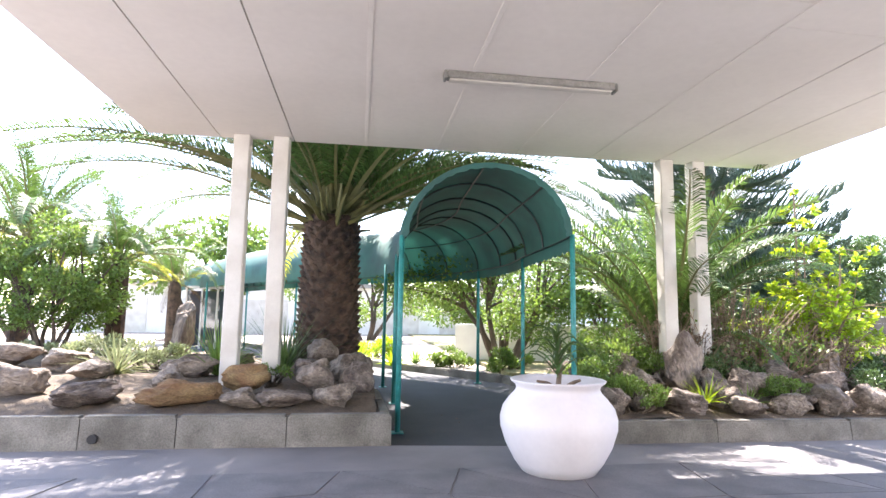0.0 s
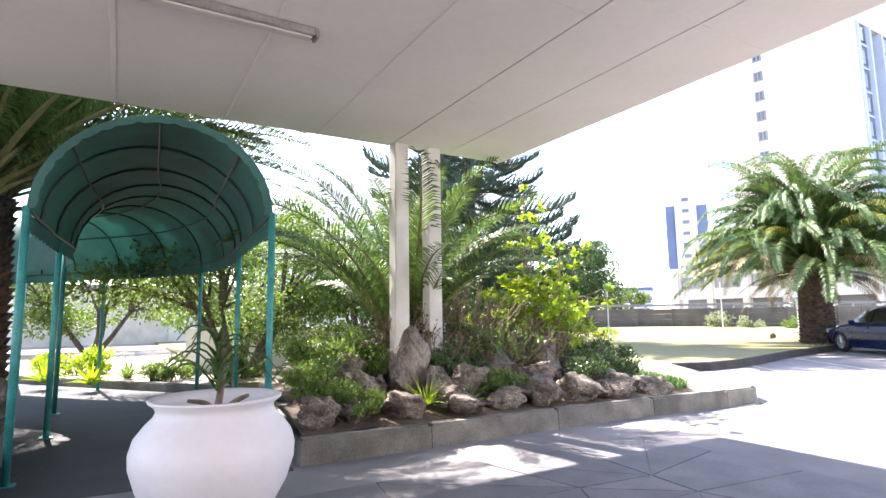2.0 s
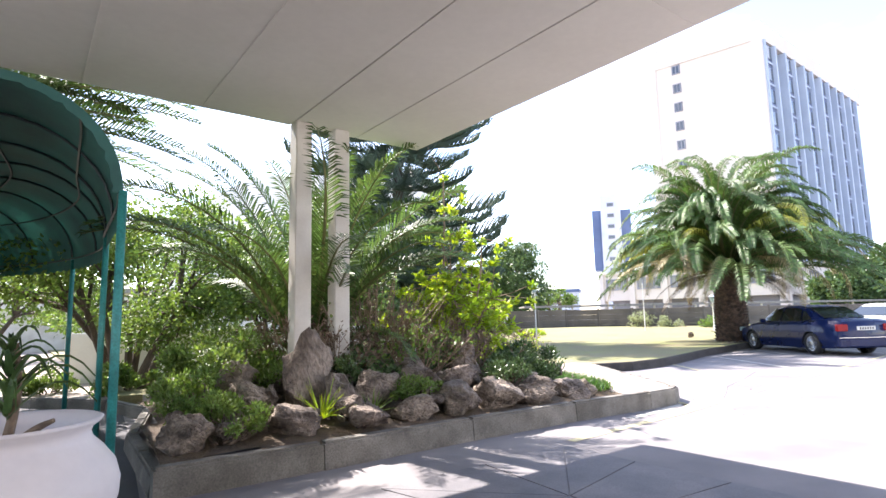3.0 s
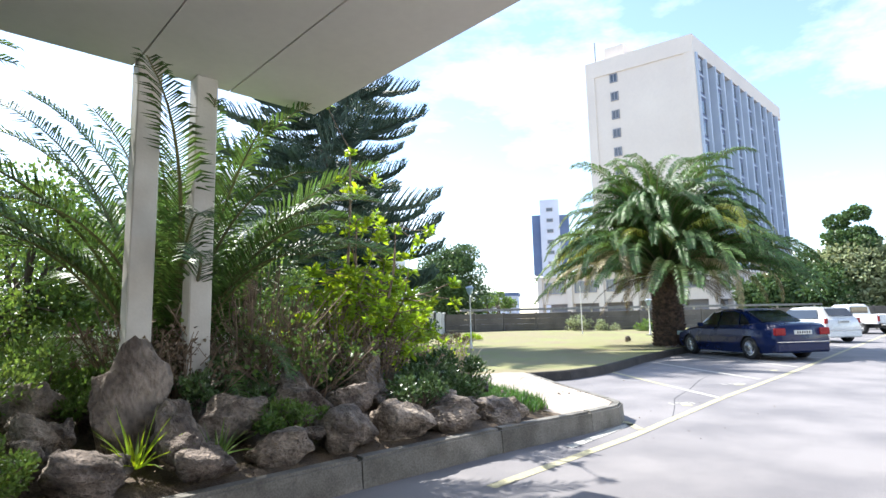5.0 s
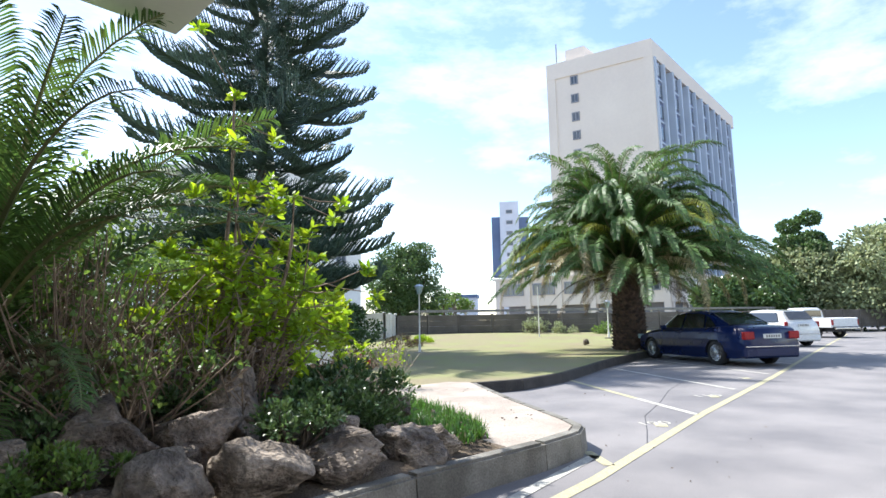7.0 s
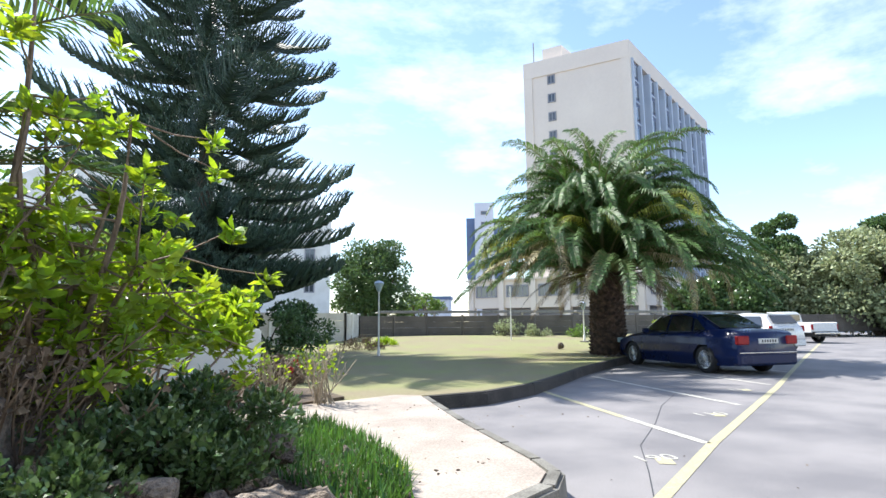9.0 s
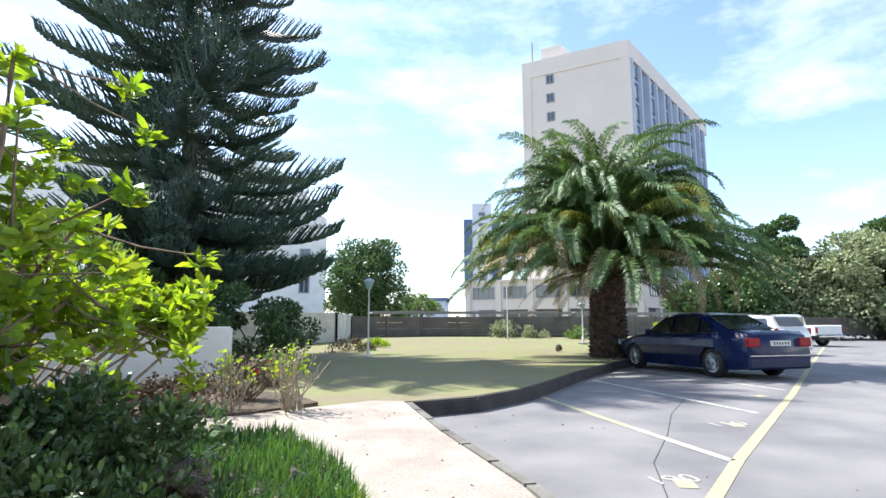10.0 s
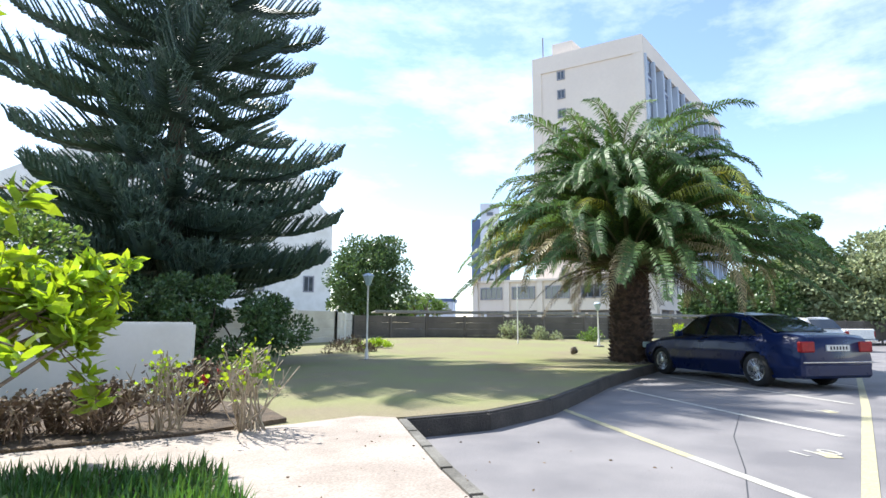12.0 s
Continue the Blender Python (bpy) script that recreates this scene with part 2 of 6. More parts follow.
def box(lo, hi, bevel=0.0, m=None):
    bm = bmesh.new()
    add_box(bm, lo, hi, m, bevel)
    return bm


def lathe(profile, n=24, close=False):
    bm = bmesh.new()
    rings = []
    for r, z in profile:
        rings.append([bm.verts.new((r * math.cos(2 * math.pi * i / n), r * math.sin(2 * math.pi * i / n), z)) for i in range(n)])
    for a, b in zip(rings, rings[1:]):
        for i in range(n):
            bm.faces.new((a[i], a[(i + 1) % n], b[(i + 1) % n], b[i]))
    if close:
        bm.faces.new(list(reversed(rings[0])))
        bm.faces.new(rings[-1])
    return bm


def add_tube(bm, pts, r0, r1=None, n=6, caps=True):
    """A tapered tube through pts."""
    r1 = r0 if r1 is None else r1
    pts = [Vector(p) for p in pts]
    rings = []
    for i, p in enumerate(pts):
        d = (pts[min(i + 1, len(pts) - 1)] - pts[max(i - 1, 0)]).normalized()
        u = d.cross(Vector((0, 0, 1)))
        if u.length < 0.05:
            u = d.cross(Vector((1, 0, 0)))
        u.normalize()
        v = d.cross(u)
        r = r0 + (r1 - r0) * i / (len(pts) - 1)
        rings.append([bm.verts.new(p + r * (math.cos(2 * math.pi * k / n) * u + math.sin(2 * math.pi * k / n) * v)) for k in range(n)])
    for a, b in zip(rings, rings[1:]):
        for k in range(n):
            bm.faces.new((a[k], a[(k + 1) % n], b[(k + 1) % n], b[k]))
    if caps:
        bm.faces.new(list(reversed(rings[0])))
        bm.faces.new(rings[-1])


def tube(pts, r0, r1=None, n=6):
    bm = bmesh.new()
    add_tube(bm, pts, r0, r1, n)
    return bm


def prism(poly, z0, z1, bevel=0.0):
    bm = bmesh.new()
    a = [bm.verts.new((x, y, z0)) for x, y in poly]
    b = [bm.verts.new((x, y, z1)) for x, y in poly]
    n = len(poly)
    for i in range(n):
        bm.faces.new((a[i], a[(i + 1) % n], b[(i + 1) % n], b[i]))
    bm.faces.new(b)
    bm.faces.new(list(reversed(a)))
    bmesh.ops.recalc_face_normals(bm, faces=bm.faces)
    if bevel:
        top = [e for e in bm.edges if all(abs(v.co.z - z1) < 1e-6 for v in e.verts)]
        bmesh.ops.bevel(bm, geom=top, offset=bevel, segments=2, affect="EDGES")
    return bm


def ribbon(line, half, z):
    """A flat painted strip along a line of points."""
    bm = bmesh.new()
    prev = None
    for i, p in enumerate(line):
        p = Vector((*p, 0))
        d = (Vector((*line[min(i + 1, len(line) - 1)], 0)) - Vector((*line[max(i - 1, 0)], 0))).normalized()
        s = Vector((-d.y, d.x, 0)) * half
        cur = [bm.verts.new((p.x + s.x, p.y + s.y, z)), bm.verts.new((p.x - s.x, p.y - s.y, z))]
        if prev:
            bm.faces.new((prev[1], cur[1], cur[0], prev[0]))
        prev = cur
    return bm


def resample(line, step):
    pts = [Vector(p) for p in line]
    out = [pts[0]]
    for a, b in zip(pts, pts[1:]):
        n = max(1, round((b - a).length / step))
        out += [a.lerp(b, k / n) for k in range(1, n + 1)]
    return out


def smooth_line(line, n=8):
    """A Catmull-Rom line through the points."""
    p = [Vector(q) for q in line]
    p = [2 * p[0] - p[1]] + p + [2 * p[-1] - p[-2]]
    out = []
    for i in range(1, len(p) - 2):
        for k in range(n):
            t = k / n
            out.append(0.5 * ((2 * p[i]) + (p[i + 1] - p[i - 1]) * t + (2 * p[i - 1] - 5 * p[i] + 4 * p[i + 1] - p[i + 2]) * t * t
                              + (3 * p[i] - p[i - 1] - 3 * p[i + 1] + p[i + 2]) * t ** 3))
    out.append(p[-2])
    return out


def leaves_mesh(name, pos, nrm, size, material, aspect=0.45, rng=None, fold=0.15):
    """Many folded leaves: at each place one leaf that points roughly along its direction."""
    rng = rng or np.random.default_rng(1)
    pos = np.asarray(pos, float)
    n = len(pos)
    d = np.asarray(nrm, float) + rng.normal(0, 0.25, (n, 3))
    d /= np.linalg.norm(d, axis=1)[:, None] + 1e-9
    r = rng.normal(0, 1, (n, 3))
    s = np.cross(d, r)
    s /= np.linalg.norm(s, axis=1)[:, None] + 1e-9
    u = np.cross(s, d)
    L = (size * rng.uniform(0.7, 1.3, n))[:, None]
    W = L * aspect * 0.5
    tip = pos + d * L - u * L * fold
    q1, q2 = pos + d * L * 0.28 + u * L * fold * 0.4, pos + d * L * 0.68 + u * L * fold * 0.2
    V = np.stack([pos, q1 + s * W * 0.8 + u * W * 0.25, q2 + s * W * 0.85 + u * W * 0.25, tip, q2 - s * W * 0.85 + u * W * 0.25, q1 - s * W * 0.8 + u * W * 0.25], 1).reshape(-1, 3)
    F = [t for k in range(n) for t in ((6 * k, 6 * k + 1, 6 * k + 5), (6 * k + 5, 6 * k + 1, 6 * k + 2, 6 * k + 4), (6 * k + 4, 6 * k + 2, 6 * k + 3))]
    return data_mesh(name, V, F, material)


# ---- large structure ----
EPS = 0.004


def ground():
    bm = bmesh.new()
    xs = [-900, -60, -20, 0, 20, 60, 900]
    ys = [-900, -60, -10, 0, 10, 30, 80, 900]
    g = [[bm.verts.new((x, y, 0)) for x in xs] for y in ys]
    for j in range(len(ys) - 1):
        for i in range(len(xs) - 1):
            bm.faces.new((g[j][i], g[j][i + 1], g[j + 1][i + 1], g[j + 1][i]))
    part("ground", bm, M_ASPHALT, kind="structure")


ground()


def flat(name, poly, z, material, kind="structure"):
    bm = prism(poly, z - 0.06, z)
    return part(name, bm, material, kind=kind)


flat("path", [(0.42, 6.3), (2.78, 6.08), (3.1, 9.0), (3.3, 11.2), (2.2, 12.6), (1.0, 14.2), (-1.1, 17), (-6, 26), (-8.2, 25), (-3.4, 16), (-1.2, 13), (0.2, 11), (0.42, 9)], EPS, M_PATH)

# porch roof
RX0, RX1, RY1, RZ = -2.73, 6.55, 8.02, 3.76
part("roof", box((RX0, -4.4, RZ + 0.03), (RX1, RY1, RZ + 0.26)), M_WHITE, kind="structure")
JX = [RX0, -1.79, -0.80, 0.20, 1.22, 2.4, 3.55, 4.60, 5.52, RX1]


def ceiling():
    bm = bmesh.new()
    ycut = [-4.4, -2.0, 0.9, 3.75, RY1]
    for i, (a, b) in enumerate(zip(JX, JX[1:])):
        for c, d in zip(ycut, ycut[1:]):
            off = 0.0 if i != 6 else 0.35
            c2, d2 = (c if c == ycut[0] else c + off), (d if d == RY1 else d + off)
            add_box(bm, (a + 0.007, c2 + 0.002, RZ), (b - 0.007, d2 - 0.002, RZ + 0.027), bevel=0.003)
    part("ceiling", bm, M_CEIL, kind="structure")
    bm = bmesh.new()
    for k, x in enumerate(JX[1:-1]):
        if k in (2, 3, 4, 5):
            add_box(bm, (x - 0.022, -4.3, RZ - 0.008), (x + 0.022, RY1 - 0.02, RZ - 0.0005), bevel=0.002)
    part("trim", bm, M_CEIL, kind="structure")
    bm = bmesh.new()
    for x in JX[1:-1]:
        add_box(bm, (x - 0.004, -4.3, RZ + 0.028), (x + 0.004, RY1 - 0.01, RZ + 0.0299))
    part("trim", bm, M_JOINT, kind="structure")


ceiling()
# plain wall added out of view behind the camera; blocks light from there
part("added_back_wall", box((-14, -4.8, 0), (22, -4.4, 4.6)), M_WHITE, kind="structure")


def pillar(x, y, z0, w=0.21):
    bm = box((x - w / 2, y - w / 2, z0), (x + w / 2, y + w / 2, RZ - 0.001), bevel=0.012)
    t = part("pillar", bm, M_POST)
    tagged(t, "slim square cream painted concrete pillar holding up the porch roof", "pillar", "porch pillars", kind="structure")


for x, y in ((-1.47, 7.91), (-0.95, 7.91), (4.70, 7.91), (5.22, 7.91)):
    pillar(x, y, 0.05)


def light_fitting():
    t = thing("light_fitting", (1.83, 5.42, RZ), "long grey dusty fluorescent light fitting on the porch ceiling", "ceiling light")
    bm = bmesh.new()
    add_box(bm, (-0.87, -0.06, -0.075), (0.87, 0.06, -0.002), bevel=0.012)
    part("housing", bm, M_GREY, t)
    part("diffuser", box((-0.845, -0.045, -0.095), (0.845, 0.045, -0.077), 0.008), M_POST, t, "clouded pale plastic cover")
    for s in (-1, 1):
        part("end_cap", box((s * 0.885 - 0.014, -0.055, -0.088), (s * 0.885 + 0.014, 0.055, -0.004), 0.005), M_GREY, t)


light_fitting()

# kerbs
KL = [(-14.0, 7.0), (-8.0, 6.6), (-3.4, 6.30), (-1.6, 6.30), (0.56, 6.26)]
KL2 = [(0.56, 6.43), (0.50, 8.2), (0.30, 9.9), (-1.3, 11.3)]
KR = [(2.86, 6.16), (4.2, 6.12), (5.9, 6.12), (7.5, 6.06), (8.9, 5.93), (9.5, 5.93), (9.85, 6.07), (10.1, 6.37), (11.1, 7.85), (12.28, 9.42)]
KB = [(12.26, 9.45), (13.2, 9.10), (14.6, 9.12), (16.0, 9.42), (18.0, 9.90), (20.4, 10.3), (24.0, 10.75), (34.0, 11.3), (48, 12.0)]
KF = [(2.86, 6.32), (2.95, 8.3), (3.4, 10.2), (3.1, 11.5), (2.2, 12.75), (1.05, 14.3), (-1.05, 17.1), (-5.9, 26.1)]


def kerb_run(line, h, w, length, side=1, taper=None, gap=0.005, material=None):
    pts = resample([(*p, 0) for p in line], length)
    for i, (a, b) in enumerate(zip(pts, pts[1:])):
        d = (b - a).normalized()
        n = Vector((-d.y, d.x, 0)) * side * w
        g = d * gap
        ha = h if taper is None else h + (taper - h) * i / len(pts)
        hb = h if taper is None else h + (taper - h) * (i + 1) / len(pts)
        lo = [a + g, b - g, b - g + n, a + g + n]
        bm = bmesh.new()
        vb = [bm.verts.new(p) for p in lo]
        vt = [bm.verts.new(p + Vector((0, 0, z)) + (n * 0.12 if k < 2 else Vector())) for k, (p, z) in enumerate(zip(lo, (ha, hb, hb, ha)))]
        for k in range(4):
            bm.faces.new((vb[k], vb[(k + 1) % 4], vt[(k + 1) % 4], vt[k]))
        bm.faces.new(vt)
        bmesh.ops.recalc_face_normals(bm, faces=bm.faces)
        bmesh.ops.bevel(bm, geom=[e for e in bm.edges if all(v in vt for v in e.verts)], offset=0.022, segments=2, affect="EDGES")
        part("kerb", bm, material or M_KERB, KERBS)


KERBS = thing("kerbstones", (0, 0, 0))
tagged(KERBS, "worn grey concrete kerbstones edging the rock garden and parking bays", "kerb", kind="structure")
kerb_run(KL, 0.32, 0.16, 1.15)
kerb_run(KL2, 0.32, 0.14, 1.1)
kerb_run(KR[:6], 0.235, 0.16, 1.3, taper=0.22)
kerb_run(KR[5:], 0.22, 0.14, 0.6, taper=0.20, gap=0.001)
# lawn kerb in the darkened colour that stands in for shade
kerb_run(KB, 0.19, 0.14, 1.2, material=M_KERBSHADE)
kerb_run(KF, 0.16, 0.14, 1.1, side=-1)

# pavement and lawn
PAVE = [(8.6, 6.08), (9.44, 6.06), (9.76, 6.18), (9.99, 6.45), (10.98, 7.92), (12.18, 9.52), (12.0, 9.85), (11.3, 9.95), (10.0, 10.25), (9.0, 10.6), (5.0, 11.3), (3.6, 11.4), (3.6, 10.3), (7.0, 9.9), (8.6, 9.0), (9.0, 7.6)]
part("pavement", prism(PAVE, 0.0, 0.212), M_SAND, kind="structure")


def lawn_z(x, y):
    """The lawn rises gently towards the fence."""
    d = max(0.0, min(1.0, (0.6 * x + 0.8 * y - 26) / 10))
    e = max(0.0, min(1.0, (y - line_y(KB, x) - 0.6) / 3.0))
    return 0.192 + 0.36 * d * d * (3 - 2 * d) * e + 0.004 * e


def sheet(name, x0, x1, y0, y1, step, inside, height, material):
    nx, ny = int((x1 - x0) / step) + 1, int((y1 - y0) / step) + 1
    idx, V, F = {}, [], []
    ok = lambda i, j: inside(x0 + (i + 0.5) * step, y0 + (j + 0.5) * step)

    def vid(i, j):
        if (i, j) not in idx:
            x, y = x0 + i * step, y0 + j * step
            idx[(i, j)] = len(V)
            V.append((x, y, height(x, y)))
        return idx[(i, j)]
    for i in range(nx):
        for j in range(ny):
            if ok(i, j):
                F.append((vid(i, j), vid(i + 1, j), vid(i + 1, j + 1), vid(i, j + 1)))
    me = data_mesh(name, V, F, material, smooth=True)
    return part(name, me, None, kind="structure")


def inside(poly, x, y):
    hit = False
    for (xa, ya), (xb, yb) in zip(poly, poly[1:] + poly[:1]):
        if (ya > y) != (yb > y) and x < (xb - xa) * (y - ya) / (yb - ya) + xa:
            hit = not hit
    return hit


def line_y(line, x):
    pts = sorted(line)
    for (xa, ya), (xb, yb) in zip(pts, pts[1:]):
        if xa <= x <= xb:
            return ya + (yb - ya) * (x - xa) / (xb - xa)
    return pts[0][1] if x < pts[0][0] else pts[-1][1]


LAWN = [(12.3, 9.56), (13.25, 9.22), (14.6, 9.24), (16, 9.54), (18, 10.02), (20.4, 10.42), (24, 10.87), (34, 11.42), (48, 12.12), (60, 14), (60, 40), (3, 40), (3.3, 11.6), (6, 11.0), (10.4, 10.2), (12.0, 9.8)]
bm = prism(LAWN, 0.0, 0.195)
part("lawn", bm, M_LAWN, kind="structure")
sheet("lawn", 12.0, 59.5, 11.5, 39.5, 0.5, lambda x, y: lawn_z(x, y) > 0.197 and inside(LAWN, x, y), lawn_z, M_LAWN)


def in_right(x, y):
    if x < 2.95 + max(0, y - 6.1) * 0.06 + max(0, y - 8.3) * 0.24 or y > 11.4 or y < line_y(KR[:5], x) + 0.14:
        return False
    return x < 9.0 - 0.9 * max(0, (y - 9.0)) and not (x > 8.75 and y < 6.9)


def bed_z(x, y):
    k = line_y(KR[:5], min(x, 8.9))
    t = max(0, min(1, (y - k) / 1.8))
    e = max(0, min(1, (9.4 - x) / 1.5))
    return 0.19 + 0.26 * t * e + 0.05 * noise.noise(Vector((x * 1.5, y * 1.5, 0)))


def in_left(x, y):
    return x < 0.34 - max(0, (y - 9.6)) * 1.1 and y > line_y(KL, x) + 0.12 and y < 12.2 - 0.25 * x


def bedl_z(x, y):
    t = max(0, min(1, (y - line_y(KL, x)) / 2.0))
    return 0.28 + 0.22 * t + 0.05 * noise.noise(Vector((x * 1.5, y * 1.5, 3)))


sheet("garden_soil", 2.8, 9.4, 5.6, 11.6, 0.15, in_right, bed_z, M_SOIL)
sheet("garden_soil", -14.0, 0.4, 6.4, 16.0, 0.2, in_left, bedl_z, M_SOIL)
part("terrace", prism([(3.2, 11.7), (2.35, 12.85), (1.2, 14.4), (-0.9, 17.25), (-5.75, 26.3), (-5.8, 60), (3.2, 60)], 0.0, 0.13), M_SAND, kind="structure")
part("terrace", prism([(-3.6, 16), (-8.4, 25.2), (-12, 60), (-60, 60), (-60, 14), (-14, 15.5), (-3.3, 12.9)], 0.0, 0.13), M_SAND, kind="structure")
part("flower_bed", prism([(7.6, 10.9), (9.2, 10.45), (10.4, 10.1), (11.35, 10.15), (11.7, 11.2), (11.45, 12.0), (8.0, 13.2), (7.0, 13.4)], 0.1, 0.236), M_SOIL, kind="structure")


# ---- plants ----
def frond_mesh(name, L, e0, droop, material, seed, pairs=46, leaf=0.5, vee=0.55, width=0.028, sag=0.25, bend=1.35):
    """One pinnate frond that leaves the origin along +x at e0 degrees and bends over by droop degrees."""
    rng = np.random.default_rng(seed)
    n = 14
    s = np.linspace(0, 1, n)
    ang = np.radians(e0 - droop * s ** bend)
    x = np.concatenate([[0], np.cumsum(np.cos(ang[:-1]) * L / (n - 1))])
    z = np.concatenate([[0], np.cumsum(np.sin(ang[:-1]) * L / (n - 1))])
    V, F, MI = [], [], []
    for i in range(n):
        w = 0.0085 * (1 - s[i]) + 0.0018
        V += [(x[i], -w, z[i]), (x[i], w, z[i]), (x[i], 0, z[i] - w * 1.2)]
    for i in range(n - 1):
        a, b = 3 * i, 3 * i + 3
        F += [(a, b, b + 1, a + 1), (a + 1, b + 1, b + 2, a + 2), (a + 2, b + 2, b, a)]
        MI += [1, 1, 1]
    for k in range(pairs):
        t = 0.12 + 0.87 * k / (pairs - 1)
        px, pz, pa = np.interp(t, s, x), np.interp(t, s, z), np.interp(t, s, ang)
        ll = leaf * (0.35 + 0.65 * math.sin(math.pi * min(1, 0.22 + t * 0.80)) ** 0.7)
        tx, tz = math.cos(pa), math.sin(pa)
        nx, nz = -tz, tx
        for sd in (-1, 1):
            l = ll * rng.uniform(0.85, 1.1)
            sweep, up = rng.uniform(0.65, 1.0), vee * rng.uniform(0.3, 1.3)
            d = np.array([tx * sweep + nx * up, sd, tz * sweep + nz * up])
            d /= np.linalg.norm(d)
            o = np.array([px, 0, pz])
            m = o + d * l * 0.55
            e = o + d * l * 0.95 + np.array([0, 0, -sag * l])
            wv = np.array([tx, 0, tz]) * width * 0.5
            b = len(V)
            V += [tuple(o - wv * 0.6), tuple(o + wv * 0.6), tuple(m + wv), tuple(m - wv), tuple(e)]
            F += [(b, b + 1, b + 2, b + 3), (b + 3, b + 2, b + 4)]
            MI += [0, 0]
    me = bpy.data.meshes.new(name)
    me.from_pydata([tuple(map(float, v)) for v in V], [], F)
    me.materials.append(material)
    me.materials.append(M_RACHIS)
    me.polygons.foreach_set("material_index", MI)
    return me


FR_UP = [frond_mesh("frond", 1, 74, 66, M_FROND, 1, leaf=0.13, width=0.0070, pairs=104, bend=2.0), frond_mesh("frond", 1, 58, 88, M_FROND, 2, leaf=0.13, width=0.0070, pairs=104, bend=1.9)]
FR_ARCH = [frond_mesh("frond", 1, e, d, M_FROND, 21 + i, leaf=0.098, width=0.0085, pairs=104, sag=0.45, vee=0.7, bend=k)
           for i, (e, d, k) in enumerate([(86, 128, 2.7), (74, 150, 2.2), (60, 148, 2.0), (44, 126, 2.0), (30, 94, 1.9), (17, 66, 1.7)])]
FR_TIPS = [frond_mesh("frond", 1, 44, 150, M_FRONDY, 31, leaf=0.10, width=0.010, pairs=60, sag=0.6, vee=0.2, bend=2.2),
           frond_mesh("frond", 1, 24, 125, M_FRONDP, 32, leaf=0.085, width=0.009, pairs=60, sag=0.6, vee=0.2, bend=2.0)]
FR_TALL = [frond_mesh("frond", 1, 64, 62, M_FROND, 25, leaf=0.115, width=0.008, pairs=84), frond_mesh("frond", 1, 50, 56, M_FROND, 26, leaf=0.115, width=0.008, pairs=84), frond_mesh("frond", 1, 34, 55, M_FROND, 27, leaf=0.11, width=0.008, pairs=84)]
FR_MID = [frond_mesh("frond", 1, 34, 95, M_FROND, 3, leaf=0.125, width=0.0072, pairs=100), frond_mesh("frond", 1, 22, 90, M_FROND, 4, leaf=0.125, width=0.0072, pairs=100)]
FR_YEL = [frond_mesh("frond", 1, 26, 78, M_FRONDY, 7, leaf=0.12, width=0.009, pairs=66), frond_mesh("frond", 1, 5, 70, M_FRONDY, 8, leaf=0.11, width=0.008, pairs=66)]
FR_DEAD = [frond_mesh("frond", 1, -20, 60, M_FRONDD, 9, leaf=0.12, width=0.009, vee=0.1)]


def put_frond(parent, me, at, yaw, L, roll=0.0, pitch=0.0, label=""):
    o = part("frond", me, None, parent, label)
    o.matrix_local = Matrix.LocRotScale(at, Euler((radians(roll), radians(pitch), radians(yaw))), (L, L, L))
    return o


def palm_trunk(parent, r0, r1, h, seed, lean=(0, 0)):
    """A stout trunk clad in the diamond stubs of old fronds."""
    rng = random.Random(seed)
    n = 18
    pts = [(lean[0] * t, lean[1] * t, h * t) for t in [i / 6 for i in range(7)]]
    part("trunk", tube(pts, r0 * 0.93, r1 * 0.93, n), M_BARK, parent, smooth=True)
    bm = bmesh.new()
    rows = int(h / 0.105)
    cnt = 15
    for j in range(rows):
        z = 0.03 + h * j / rows
        t = z / h
        r = r0 + (r1 - r0) * t
        for k in range(cnt):
            a = 2 * math.pi * (k + 0.5 * (j % 2) + rng.uniform(-0.12, 0.12)) / cnt
            ca, sa = math.cos(a), math.sin(a)
            cx, cy = lean[0] * t, lean[1] * t
            w, hh, d = 0.2 * r * rng.uniform(0.8, 1.15), 0.075, rng.uniform(0.03, 0.075) * r / 0.5
            b = r * 0.9

            def P(rad, tan, zz):
                return bm.verts.new((cx + ca * rad - sa * tan, cy + sa * rad + ca * tan, z + zz))
            v = [P(b, -w, 0), P(b, 0, -hh), P(b, w, 0), P(b, 0, hh), P(b + 0.5 * d + 0.05 * r, -w * 0.55, hh * 0.5),
                 P(b + 0.5 * d + 0.05 * r, w * 0.55, hh * 0.5), P(b + d + 0.06 * r, 0, hh * 0.85)]
            bm.faces.new((v[0], v[1], v[6], v[4]))
            bm.faces.new((v[1], v[2], v[5], v[6]))
            bm.faces.new((v[4], v[6], v[3]))
            bm.faces.new((v[6], v[5], v[3]))
            bm.faces.new((v[0], v[4], v[3]))
            bm.faces.new((v[2], v[3], v[5]))
    part("leaf_base", bm, M_BARK, parent, kind="stuff")


